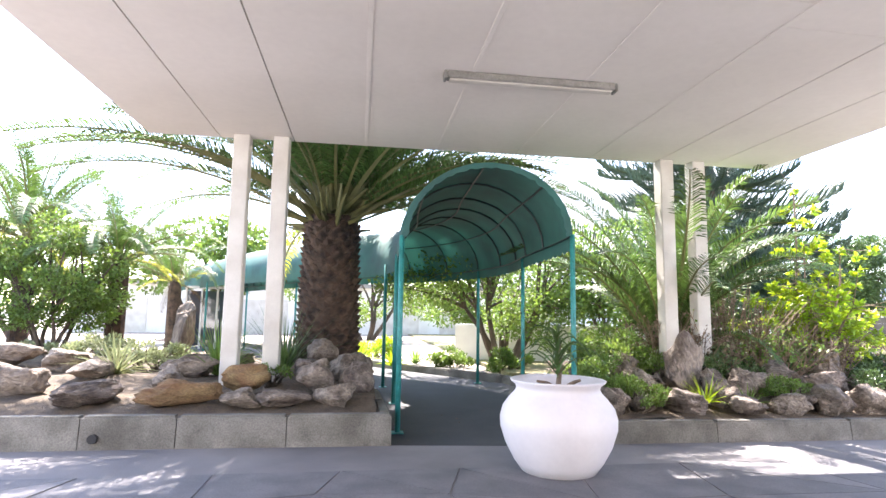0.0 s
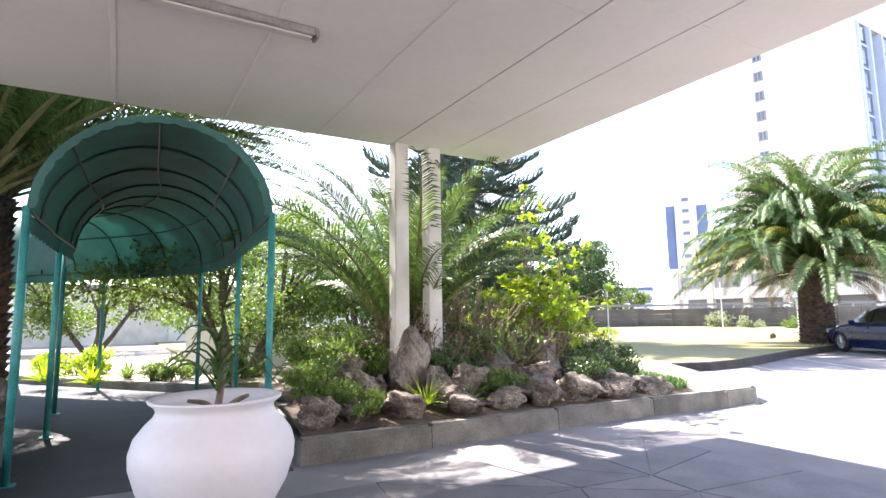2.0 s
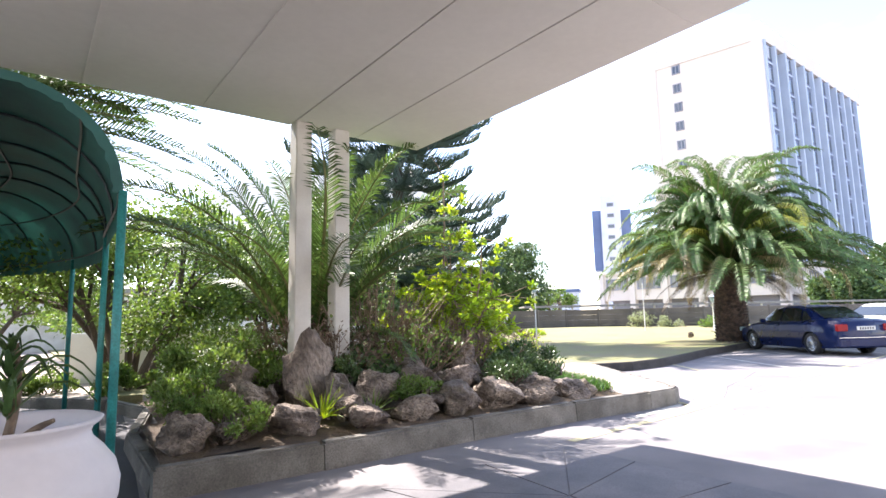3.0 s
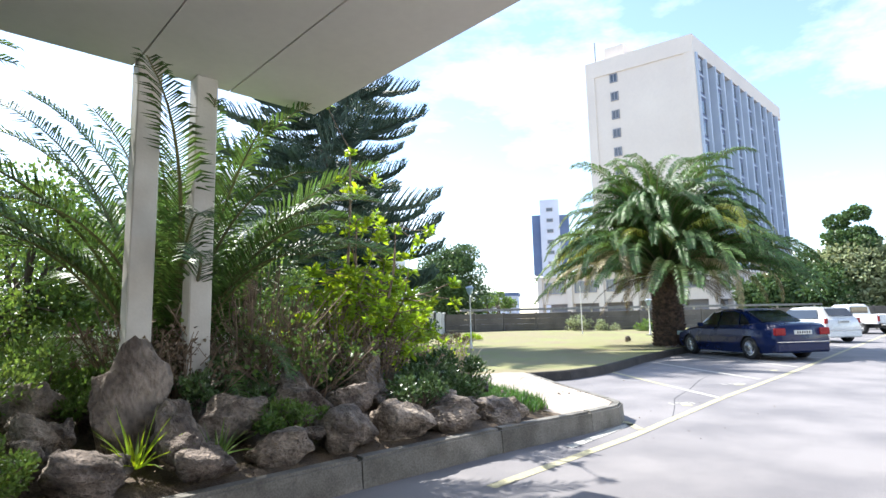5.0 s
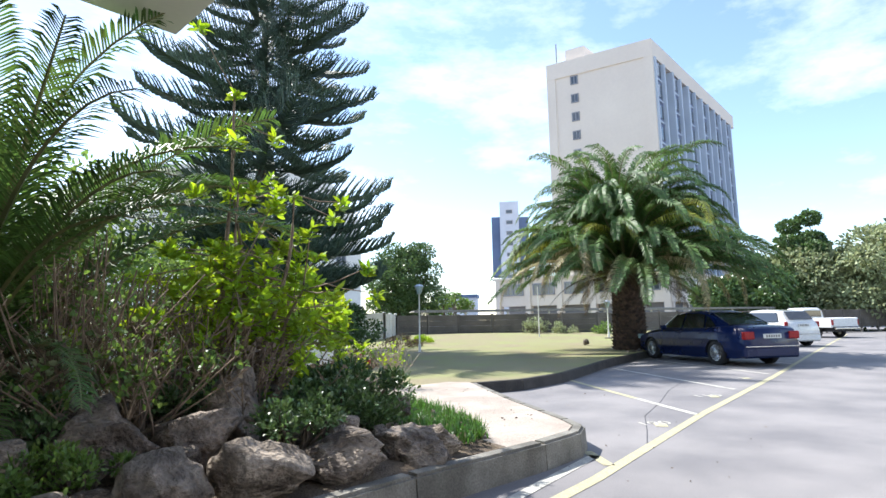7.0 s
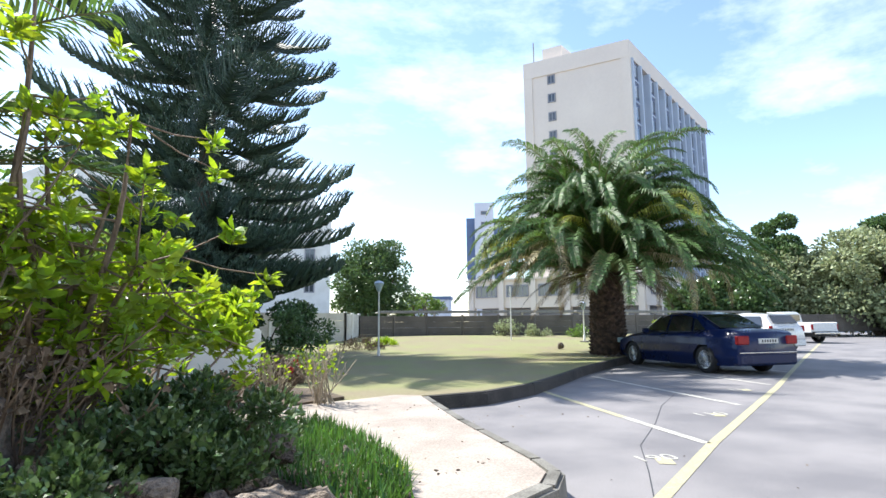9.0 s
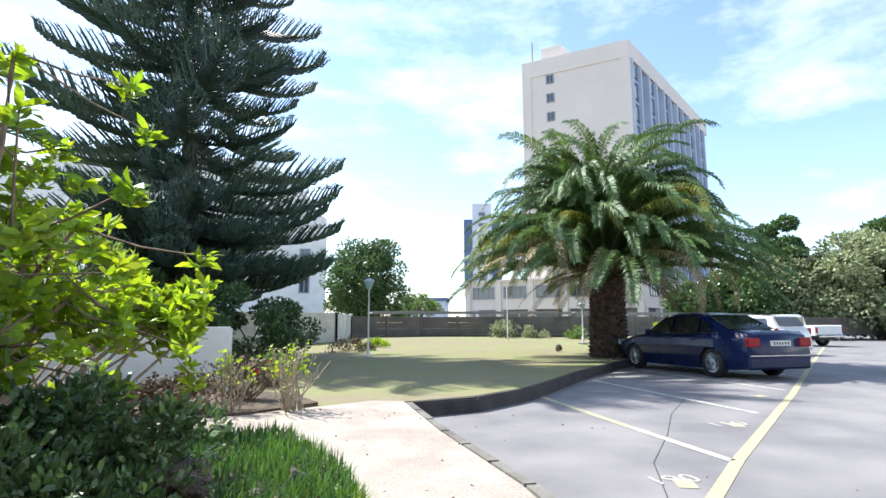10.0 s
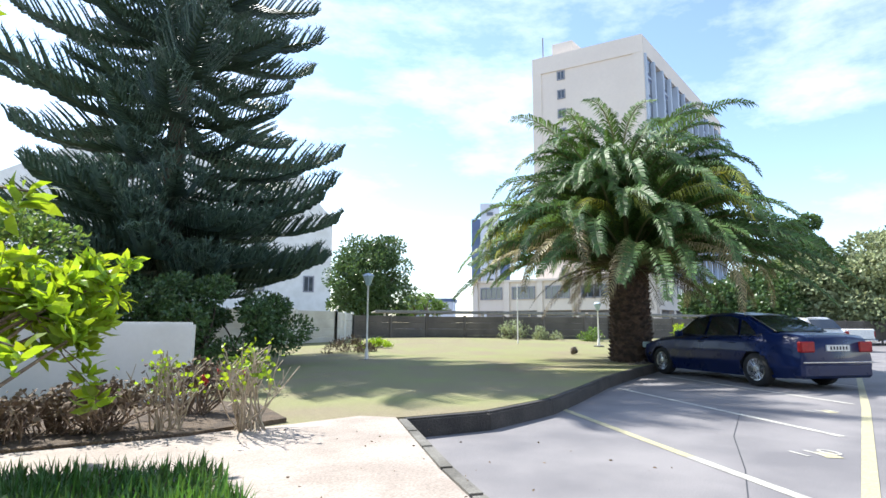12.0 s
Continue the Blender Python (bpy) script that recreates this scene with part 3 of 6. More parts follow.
def date_palm(loc, h, r0, r1, length, count, seed, label, keep=None, yellow=0.05, tall=False):
    t = thing("palm_tree", loc, label, "palm tree", "date palms")
    palm_trunk(t, r0, r1, h, seed)
    rng = random.Random(seed)
    for i in range(count):
        u = i / count
        yaw = (i * 137.508) % 360 + rng.uniform(-8, 8)
        if keep and not keep(yaw % 360, u):
            continue
        k = rng.random()
        if tall:
            me = FR_TALL[0] if u < 0.3 else (FR_TALL[1] if u < 0.62 else FR_TALL[2])
        else:
            me = FR_ARCH[min(5, max(0, int((u ** 0.85) * 6.1 + rng.uniform(-0.45, 0.45))))]
        if u > 0.5 and k < yellow:
            me = rng.choice(FR_YEL if tall else FR_TIPS)
        L = length * (1.0 if tall else (1.0 if u < 0.07 else 0.86 + 0.03 * u)) * rng.uniform(0.80, 1.06)
        a = radians(yaw)
        rr = r1 * (0.25 + 0.6 * u)
        z = h + 0.38 - 0.45 * u
        put_frond(t, me, (rr * math.cos(a), rr * math.sin(a), z), yaw, L, roll=rng.uniform(-26, 26), pitch=rng.uniform(-9, 10))
    for i in range(0 if tall else 26):
        yaw = i * 137.5
        a = radians(yaw)
        put_frond(t, FR_DEAD[0], (r1 * 0.8 * math.cos(a), r1 * 0.8 * math.sin(a), h - rng.uniform(0.0, 0.25)), yaw, length * rng.uniform(0.28, 0.5), rng.uniform(-30, 30),
                  rng.uniform(-32, -4), "dry brown hanging frond")
    bm = bmesh.new()
    for i in range(50):
        a = rng.uniform(0, 6.28)
        e = rng.uniform(0.1, 1.2)
        ln = rng.uniform(0.4, 0.8)
        p0 = Vector((r1 * 0.75 * math.cos(a), r1 * 0.75 * math.sin(a), h - 0.15 + rng.uniform(-0.1, 0.25)))
        add_tube(bm, [p0, p0 + Vector((math.cos(a) * math.cos(e), math.sin(a) * math.cos(e), math.sin(e))) * ln], 0.05, 0.02, 4, False)
    part("stalk_stub", bm, M_RACHIS, t, "cut frond stalks round the crown", kind="stuff")
    return t


# yellow: withered fronds, and sunlit yellow-green put into the frond colour
date_palm((22.95, 11.42, 0.22), 2.6, 0.58, 0.50, 5.45, 290, 3, "large spreading date palm with a stout trunk on the lawn edge", yellow=0.3)
date_palm((-0.36, 10.1, 0.4), 2.65, 0.56, 0.48, 4.3, 220, 11, "tall date palm with diamond-patterned brown trunk beside the canopy", yellow=0.02, tall=True,
          keep=lambda yaw, u: not (u > 0.6 and 215 < yaw < 325) and not (u > 0.3 and 120 < yaw < 240 and int(u * 500) % 2))


def palm_clump(loc, length, count, seed, label, meshes=None, dead=2, up=0.4, stem=0.0):
    """A young palm without a trunk."""
    t = thing("young_palm", loc, label, "palm", "young palms")
    rng = random.Random(seed)
    part("stem", lathe([(0.20, -0.2 - stem), (0.2, 0.0), (0.15, 0.28), (0.02, 0.4)], 10, True), M_BARK, t)
    for i in range(count):
        u = (i + 0.5) / count
        me = rng.choice(FR_UP if u < up else (FR_MID if u < 0.8 else (meshes or FR_YEL)))
        yaw = (i * 137.508 + rng.uniform(-15, 15)) % 360
        a = radians(yaw)
        put_frond(t, me, (0.08 * math.cos(a), 0.08 * math.sin(a), 0.25), yaw, length * rng.uniform(0.8, 1.1) * (0.6 if u > 0.8 else 1.0), rng.uniform(-20, 20), rng.uniform(-14, 6))
    for i in range(dead):
        yaw = rng.uniform(0, 360)
        put_frond(t, FR_DEAD[0], (0, 0, 0.25), yaw, length * 0.7, 0, -10, "dry brown hanging frond")
    return t


palm_clump((5.35, 9.05, 0.42), 3.45, 52, 5, "young date palm with arching green fronds behind the pillars", dead=16, up=0.80, meshes=FR_MID)
palm_clump((-7.5, 14.2, 2.7), 3.3, 34, 6, "bright green palm with tall feathery fronds", meshes=FR_YEL, stem=2.5)
palm_clump((-5.1, 13.3, 2.2), 2.5, 30, 7, "small palm with sunlit yellow-green fronds behind the shrub", meshes=FR_YEL, stem=2.0, up=0.3)
palm_clump((-5.6, 18.6, 2.0), 2.6, 24, 8, "young palm in the sun beyond the green walkway", meshes=FR_YEL, stem=1.9)
palm_clump((-10.5, 19.5, 3.2), 3.4, 26, 9, "tall feathery palm far back in the garden", stem=3.1)


# Norfolk pine
def pine_branch(seed):
    """A bough one metre long with upturned finger-like twigs on both sides."""
    rng = np.random.default_rng(seed)
    V, F = [], []

    def strip(pts, r):
        b = len(V)
        for i, p in enumerate(pts):
            rr = r * (1 - 0.75 * i / (len(pts) - 1))
            V.extend([(p[0] - rr, p[1], p[2] - rr * 0.5), (p[0] + rr, p[1], p[2] - rr * 0.5), (p[0], p[1] + rr * 0.3, p[2] + rr)])
        for i in range(len(pts) - 1):
            a, c = b + 3 * i, b + 3 * i + 3
            F.extend([(a, a + 1, c + 1, c), (a + 1, a + 2, c + 2, c + 1), (a + 2, a, c, c + 2)])

    def axis(t):
        return np.array([t, 0, -0.10 * math.sin(t * 2.4) + 0.09 * t ** 3])
    b = len(V)
    pts = [axis(t) for t in np.linspace(0, 1, 9)]
    for i, p in enumerate(pts):
        r = 0.014 * (1 - 0.7 * i / 8)
        V.extend([(p[0], p[1] - r, p[2]), (p[0], p[1] + r, p[2]), (p[0], p[1], p[2] + r)])
    for i in range(8):
        a, c = b + 3 * i, b + 3 * i + 3
        F.extend([(a, a + 1, c + 1, c), (a + 1, a + 2, c + 2, c + 1), (a + 2, a, c, c + 2)])
    n = 27
    for k in range(n):
        t = 0.14 + 0.86 * k / (n - 1)
        o = axis(t)
        for sd in (-1, 1):
            ln = (0.30 * (1 - t) ** 0.6 + 0.07) * rng.uniform(0.8, 1.15) * (1.0 if t > 0.3 else 0.8)
            d = np.array([0.75, sd * (0.95 - 0.5 * t), 0.03])
            d /= np.linalg.norm(d)
            q = [o, o + d * ln * 0.5 + [0, 0, 0.0], o + d * ln * 0.85 + [0, 0, 0.05 + 0.12 * ln], o + d * ln + [0.01, 0, 0.055 + 0.24 * ln]]
            strip(q, 0.0125)
            for m in range(13):
                w = rng.uniform(0.1, 1.0)
                j = min(2, int(w * 3))
                p = q[j] + (q[j + 1] - q[j]) * (w * 3 - j)
                dd = rng.normal(0, 1, 3)
                dd[2] = abs(dd[2]) + 0.4
                dd /= np.linalg.norm(dd)
                sdv = np.cross(dd, d) * 0.004
                bb = len(V)
                e = p + dd * 0.042
                V.extend([tuple(p - sdv), tuple(p + sdv), tuple(e)])
                F.append((bb, bb + 1, bb + 2))
    return data_mesh("bough", V, F, M_PINE)


def norfolk_pine(loc, H, R, seed):
    t = thing("pine_tree", loc, "tall dark Norfolk pine with tiered drooping branches on the lawn", "pine tree")
    part("trunk", tube([(0, 0, -0.2), (0.02, 0, H * 0.35), (0.0, 0.03, H * 0.7), (0, 0, H)], 0.34, 0.04, 12), M_BARK2, t, smooth=True)
    boughs = [pine_branch(20 + i) for i in range(4)]
    rng = random.Random(seed)
    z = 2.3
    tier = 0
    while z < H - 0.3:
        u = z / H
        r = R * (1 - u) ** 0.33 * (0.52 + 0.42 * min(1, z / 6.0))
        n = (8 if z < 4.5 else 6) if u < 0.75 else 5
        for k in range(n):
            yaw = 360 * (k + rng.uniform(-0.22, 0.22)) / n + tier * 37
            L = r * rng.uniform(0.66, 1.16)
            o = part("bough", rng.choice(boughs), None, t)
            w = L * rng.uniform(0.8, 1.0)
            o.matrix_local = Matrix.LocRotScale((0, 0, z + rng.uniform(-0.12, 0.12)), Euler((radians(rng.uniform(-8, 8)), radians(rng.uniform(-9, 9) + (6 - 9 * u)), radians(yaw))), (L, w, L * 1.05))
        z += 0.34 if z < 4.2 else rng.uniform(0.52, 0.76)
        tier += 1


norfolk_pine((14.9, 21.6, 0.1), 16.9, 5.5, 4)


def stems(bm, base, tips, r0, r1, rng, wob=0.1, n=5):
    for tip in tips:
        a, b = Vector(base), Vector(tip)
        pts = [a]
        for k in range(1, 4):
            p = a.lerp(b, k / 4)
            p += Vector((rng.uniform(-1, 1), rng.uniform(-1, 1), rng.uniform(-0.4, 0.4))) * wob * (b - a).length
            pts.append(p)
        pts.append(b)
        add_tube(bm, smooth_line(pts, 3), r0, r1, n, False)


def shrub(name, loc, size, leaves, leafsize, material, seed, label, category="shrub", group="", clumps=14, stem_mat=None, stem_r=0.02,
          aspect=0.45, shell=0.55, base=0.0, upward=0.5, clump=0.42, kinds=None):
    """Stems that fan out from the base, each ending in an uneven clump of single leaves."""
    rng = random.Random(seed)
    nr = np.random.default_rng(seed)
    t = thing(name, loc, label, category, group)
    sx, sy, sz = size
    tips = []
    for i in range(clumps):
        a = rng.uniform(0, 6.283)
        r = math.sqrt(rng.random()) * 0.85
        h = base + (1 - base) * (0.25 + 0.75 * rng.random()) * (1 - 0.45 * r * r)
        tips.append((sx * r * math.cos(a), sy * r * math.sin(a), sz * h))
    bm = bmesh.new()
    stems(bm, (0, 0, -0.1), tips, stem_r, stem_r * 0.3, rng)
    part("stem", bm, stem_mat or M_BARK2, t, kind="stuff")
    P, D = [], []
    per = leaves // clumps
    for tip in tips:
        c = np.array(tip)
        cs = clump * min(sx, sy, sz) * rng.uniform(0.6, 1.25)
        v = nr.normal(0, 1, (per, 3))
        v /= np.linalg.norm(v, axis=1)[:, None]
        rad = cs * (shell + (1 - shell) * nr.random(per)) * nr.uniform(0.5, 1.0, per)
        p = c + v * rad[:, None] * np.array([1, 1, 0.75])
        P.append(p)
        D.append(v * 0.7 + np.array([0, 0, upward]) + nr.normal(0, 0.35, (per, 3)))
    P, D = np.vstack(P), np.vstack(D)
    keep = P[:, 2] > 0.02
    part("leaves", leaves_mesh("leaves", P[keep], D[keep], leafsize, material, aspect, nr), None, t, kind="stuff")
    return t


def rosette_bush(loc, tips, seed, label, material=M_LEAFY, stem=0.03, leaf=0.125, extra=2, base_off=0.15, rosettes=7, spread=0.32, high=0.5):
    """A shrub with whorls of large leaves at the ends of bare crooked stems."""
    rng = random.Random(seed)
    nr = np.random.default_rng(seed)
    t = thing("yellow_shrub", loc, label, "shrub", "yellow-leaved shrubs")
    bm = bmesh.new()
    P, D = [], []
    for tip in tips:
        a, b = Vector((rng.uniform(-base_off, base_off), rng.uniform(-base_off, base_off), -0.1)), Vector(tip)
        pts = [a, a.lerp(b, 0.35) + Vector((rng.uniform(-0.15, 0.15), rng.uniform(-0.15, 0.15), -0.05)),
               a.lerp(b, 0.7) + Vector((rng.uniform(-0.1, 0.1), rng.uniform(-0.1, 0.1), 0)), b]
        ln = smooth_line(pts, 4)
        add_tube(bm, ln, stem, stem * 0.35, 6, False)
        for k in range(rosettes):
            q = ln[-1] if k == 0 else ln[rng.randint(int(len(ln) * high), len(ln) - 1)] + Vector([rng.gauss(0, spread) for _ in range(3)])
            if k:
                near = min(ln[len(ln) // 3:], key=lambda w: (w - q).length)
                add_tube(bm, [near, near.lerp(q, 0.5) + Vector((0, 0, -0.03)), q], stem * 0.28, stem * 0.15, 4, False)
            axis = (q - a).normalized() * 0.5 + Vector((rng.uniform(-0.3, 0.3), rng.uniform(-0.3, 0.3), 0.7))
            axis.normalize()
            for m in range(20):
                v = Vector([rng.gauss(0, 1) for _ in range(3)])
                v = (v - axis * v.dot(axis)).normalized() + axis * rng.uniform(-0.1, 0.9)
                P.append(tuple(q - axis * rng.uniform(0, 0.10)))
                D.append(tuple(v.normalized()))
    part("stem", bm, M_TWIG, t, kind="stuff")
    part("leaves", leaves_mesh("leaves", P, D, leaf, material, 0.36, nr, fold=0.10), None, t, kind="stuff")
    return t


rb = random.Random(12)
tips = []
for i in range(25):
    a, r = rb.uniform(0, 6.28), math.sqrt(rb.random())
    tips.append((0.15 + 0.75 * r * math.cos(a), 0.8 * r * math.sin(a), 1.62 - 0.65 * r * r + rb.uniform(-0.5, 0.2)))
tips += [(0.3, -0.35, 2.1), (-0.2, -0.2, 2.15), (0.0, 0.3, 2.1)]
tips += [(-0.2, -0.05, 3.1)]
rosette_bush((7.4, 8.3, 0.42), tips, 12, "yellow-green leafy shrub with bare crooked grey stems in the rock garden", rosettes=11, leaf=0.115)
tips = []
for i in range(15):
    a, r = rb.uniform(0, 6.28), math.sqrt(rb.random())
    tips.append((1.36 + 0.5 * r * math.cos(a), 0.85 + 0.45 * r * math.sin(a), 1.06 - 0.10 * r * r + rb.uniform(-0.14, 0.08)))
rosette_bush((7.75, 8.95, 0.3), tips, 13, "low bright green leafy shrub leaning towards the white garden wall", rosettes=9, spread=0.15, high=0.86, stem=0.018)

shrub("dark_shrub", (7.85, 7.3, 0.35), (0.62, 0.5, 0.5), 7500, 0.052, M_LEAFD, 31, "dense glossy dark green shrub among the rocks", "shrub", "garden shrubs", clumps=30)
shrub("dark_shrub", (8.0, 8.0, 0.3), (0.5, 0.45, 0.4), 4000, 0.05, M_LEAFD, 32, "low glossy dark green shrub behind the rocks", "shrub", "garden shrubs", clumps=12)
shrub("dark_shrub", (6.75, 7.75, 0.4), (0.6, 0.45, 0.4), 2600, 0.04, M_LEAFD, 33, "straggly dark small-leaved shrub between the boulders", "shrub", "garden shrubs")
shrub("garden_shrub", (3.35, 7.2, 0.3), (0.45, 0.5, 0.55), 5000, 0.04, M_LEAFM, 34, "soft fine-leaved green shrub beside the walkway", "shrub", "garden shrubs")
shrub("garden_shrub", (3.9, 8.3, 0.35), (0.7, 0.7, 0.8), 4500, 0.055, M_LEAFM, 35, "loose green shrub in the rock garden", "shrub", "garden shrubs")
shrub("garden_shrub", (4.6, 10.3, 0.3), (1.0, 0.6, 0.8), 4000, 0.06, M_LEAFM, 37, "leafy green shrub in front of the low white wall", "shrub", "garden shrubs")


def leafy_tree(loc, h, size, leaves, leafsize, material, seed, label, trunk=0.10, multi=4, clumps=30, group="garden trees"):
    rng = random.Random(seed)
    nr = np.random.default_rng(seed)
    t = thing("tree", loc, label, "tree", group)
    bm = bmesh.new()
    tips = []
    sx, sy, sz = size
    for i in range(clumps):
        v = Vector([rng.gauss(0, 1) for _ in range(3)]).normalized() * rng.uniform(0.55, 1.0)
        tips.append(Vector((v.x * sx, v.y * sy, h + v.z * sz)))
    forks = []
    for k in range(multi):
        a = 6.28 * k / multi + rng.uniform(-0.4, 0.4)
        f = Vector((math.cos(a) * sx * 0.35, math.sin(a) * sy * 0.35, h - sz * 0.55))
        forks.append(f)
        b = Vector((math.cos(a) * trunk, math.sin(a) * trunk, -0.2))
        add_tube(bm, smooth_line([b, b.lerp(f, 0.5) + Vector((rng.uniform(-0.15, 0.15), rng.uniform(-0.15, 0.15), 0)), f], 4), trunk, trunk * 0.55, 7, False)
    for tp in tips:
        f = min(forks, key=lambda w: (w - tp).length)
        add_tube(bm, smooth_line([f, f.lerp(tp, 0.5) + Vector((rng.uniform(-0.2, 0.2), rng.uniform(-0.2, 0.2), 0.1)) * sx * 0.4, tp], 3), trunk * 0.5, 0.012, 5, False)
    part("trunk", bm, M_BARK2, t)
    P, D = [], []
    per = leaves // clumps
    for tp in tips:
        cs = min(sx, sy, sz) * rng.uniform(0.28, 0.5)
        v = nr.normal(0, 1, (per, 3))
        v /= np.linalg.norm(v, axis=1)[:, None]
        P.append(np.array(tp) + v * (cs * nr.uniform(0.3, 1.0, per) ** 0.6)[:, None] * np.array([1.15, 1.15, 0.7]))
        D.append(v + np.array([0, 0, 0.1]) + nr.normal(0, 0.5, (per, 3)))
    part("crown", leaves_mesh("crown", np.vstack(P), np.vstack(D), leafsize, material, 0.55, nr), None, t)
    return t


leafy_tree((3.7, 13.7, 0.1), 2.3, (2.7, 1.6, 1.55), 20000, 0.085, M_LEAFM, 41, "bushy multi-stemmed green tree behind the canopy", trunk=0.09, multi=7, clumps=46)
leafy_tree((6.6, 13.8, 0.1), 2.2, (1.9, 1.5, 1.5), 5000, 0.12, M_LEAFM, 42, "rounded leafy green garden tree", trunk=0.08, multi=5)
leafy_tree((-5.75, 12.1, 0.5), 1.45, (1.3, 0.9, 1.15), 12000, 0.075, M_LEAFM, 43, "dense sunlit green garden bush with small leaves", trunk=0.05, multi=6, clumps=34)
leafy_tree((-8.3, 12.2, 0.4), 1.6, (1.5, 1.0, 1.3), 4000, 0.10, M_LEAFM, 44, "leafy green bush at the garden edge", trunk=0.05, multi=5)
leafy_tree((-6, 24, 0.1), 3.4, (4.2, 2.2, 1.7), 6500, 0.2, M_LEAFM, 45, "sunlit green tree beyond the walkway", trunk=0.14, multi=4)
leafy_tree((-14, 26, 0.1), 3.6, (4.0, 2.2, 2.0), 5500, 0.2, M_LEAFM, 46, "broad green tree behind the garden", trunk=0.14, multi=4)
leafy_tree((14.6, 17.4, 0.1), 1.1, (1.7, 1.3, 1.0), 13000, 0.10, M_LEAFD, 47, "dark leafy bush under the pine tree", trunk=0.05, multi=6)
leafy_tree((12.4, 18.6, 0.1), 1.3, (1.9, 1.2, 1.2), 11000, 0.11, M_LEAFD, 48, "dark leafy bush beside the pine trunk", trunk=0.05, multi=6)
leafy_tree((33.0, 32.7, 0.0), 3.9, (2.9, 2.6, 2.9), 26000, 0.2, M_LEAFD, 49, "rounded dark evergreen tree behind the fence", trunk=0.22, multi=3, clumps=50)
leafy_tree((41.4, 36.3, 0.0), 2.6, (2.4, 2, 1.0), 3500, 0.2, M_LEAFM, 50, "low light green tree beyond the fence", trunk=0.12, multi=4)
leafy_tree((9.5, 16.5, 0.1), 2.0, (1.6, 1.2, 1.2), 4500, 0.12, M_LEAFM, 51, "green garden tree behind the white wall", trunk=0.07, multi=5)

for k, (x, y, h, s, mt, lb) in enumerate((
        (56, 14.5, 3.6, 3.2, M_LEAFD, "dark green tree behind the parked cars"), (58, 10.5, 4.4, 3.8, M_LEAFG, "dusty olive-green tree behind the parked cars"),
        (59, 5.5, 5.0, 4.4, M_LEAFG, "large grey-green tree at the car park edge"), (60, 0, 5.0, 4.4, M_LEAFM, "broad green tree at the car park edge"),
        (57, 11.6, 6.0, 2.0, M_LEAFD, "dark treetop above the car park trees"), (63, 4.5, 7.4, 2.2, M_LEAFD, "tall dark treetop behind the car park"),
        (58, -7, 4.6, 4.5, M_LEAFG, "grey-green tree along the car park"), (55, 17.5, 2.6, 2.2, M_LEAFD, "low dark tree near the building"))):
    leafy_tree((x, y, 0), h * 0.8, (s, s, h * 0.78), 15000, 0.36, mt, 60 + k, lb, trunk=0.25, multi=3, clumps=40, group="car park trees")

# fence bushes
for k, (x, y, s, mt) in enumerate(((30.5, 20.0, 0.9, M_LEAFG), (31.4, 18.8, 0.75, M_LEAFG), (32.2, 16.9, 0.6, M_LEAFM), (33.1, 13.0, 0.8, M_LEAFY), (27.0, 9.9, 0.75, M_LEAFY))):
    shrub("fence_shrub", (x, y, 0.15), (s, s, s * 1.35), 900, 0.11, mt, 80 + k, "small loose shrub growing in front of the fence", "shrub", "fence shrubs")
shrub("leafy_plant", (22.2, 20.8, 0.15), (0.8, 0.6, 0.4), 900, 0.16, M_LEAFY, 90, "bright green strappy plant beside the lamp post", "plant", aspect=0.2, upward=1.5)
shrub("dry_plant", (20.4, 19.9, 0.15), (1.2, 0.5, 0.5), 1000, 0.10, M_DRY, 91, "dry reddish-brown low plants along the fence", "plant", aspect=0.3)


def twig_bush(loc, h, r, seed, label, flowers, leaves, lmat, count=40, smat=None):
    rng = random.Random(seed)
    nr = np.random.default_rng(seed)
    t = thing("twiggy_bush", loc, label, "shrub", "twiggy bushes")
    bm = bmesh.new()
    P, D, Q = [], [], []
    for i in range(count):
        a, e = rng.uniform(0, 6.28), rng.random()
        tip = Vector((r * e * math.cos(a), r * e * math.sin(a), h * (1.05 - 0.35 * e * e) * rng.uniform(0.8, 1.05)))
        b = Vector((rng.uniform(-0.13, 0.13), rng.uniform(-0.13, 0.13), -0.05))
        add_tube(bm, smooth_line([b, b.lerp(tip, 0.5) + Vector((rng.uniform(-0.05, 0.05), rng.uniform(-0.05, 0.05), -0.03)), tip], 3), 0.009, 0.005, 4, False)
        for m in range(4):
            q = b.lerp(tip, rng.uniform(0.5, 0.95))
            q2 = q + Vector((rng.uniform(-0.1, 0.1), rng.uniform(-0.1, 0.1), rng.uniform(0.03, 0.13)))
            add_tube(bm, [q, q2], 0.005, 0.004, 3, False)
            for w in range(leaves):
                P.append(tuple(q2 + Vector([rng.gauss(0, 0.025) for _ in range(3)])))
                D.append((rng.gauss(0, 1), rng.gauss(0, 1), 0.5))
        Q.append(tip)
    part("stem", bm, smat or M_TWIG, t, kind="stuff")
    if P:
        part("leaves", leaves_mesh("leaves", P, D, 0.05, lmat, 0.8, nr), None, t, kind="stuff")
    if flowers:
        fp, fd = [], []
        for tip in Q[:flowers]:
            for w in range(14):
                fp.append(tuple(tip + Vector([rng.gauss(0, 0.02) for _ in range(3)])))
                fd.append((rng.gauss(0, 1), rng.gauss(0, 1), 1))
        part("flowers", leaves_mesh("flowers", fp, fd, 0.035, M_FLOWER, 0.9, nr), None, t, "small red flower heads", kind="stuff")
    return t


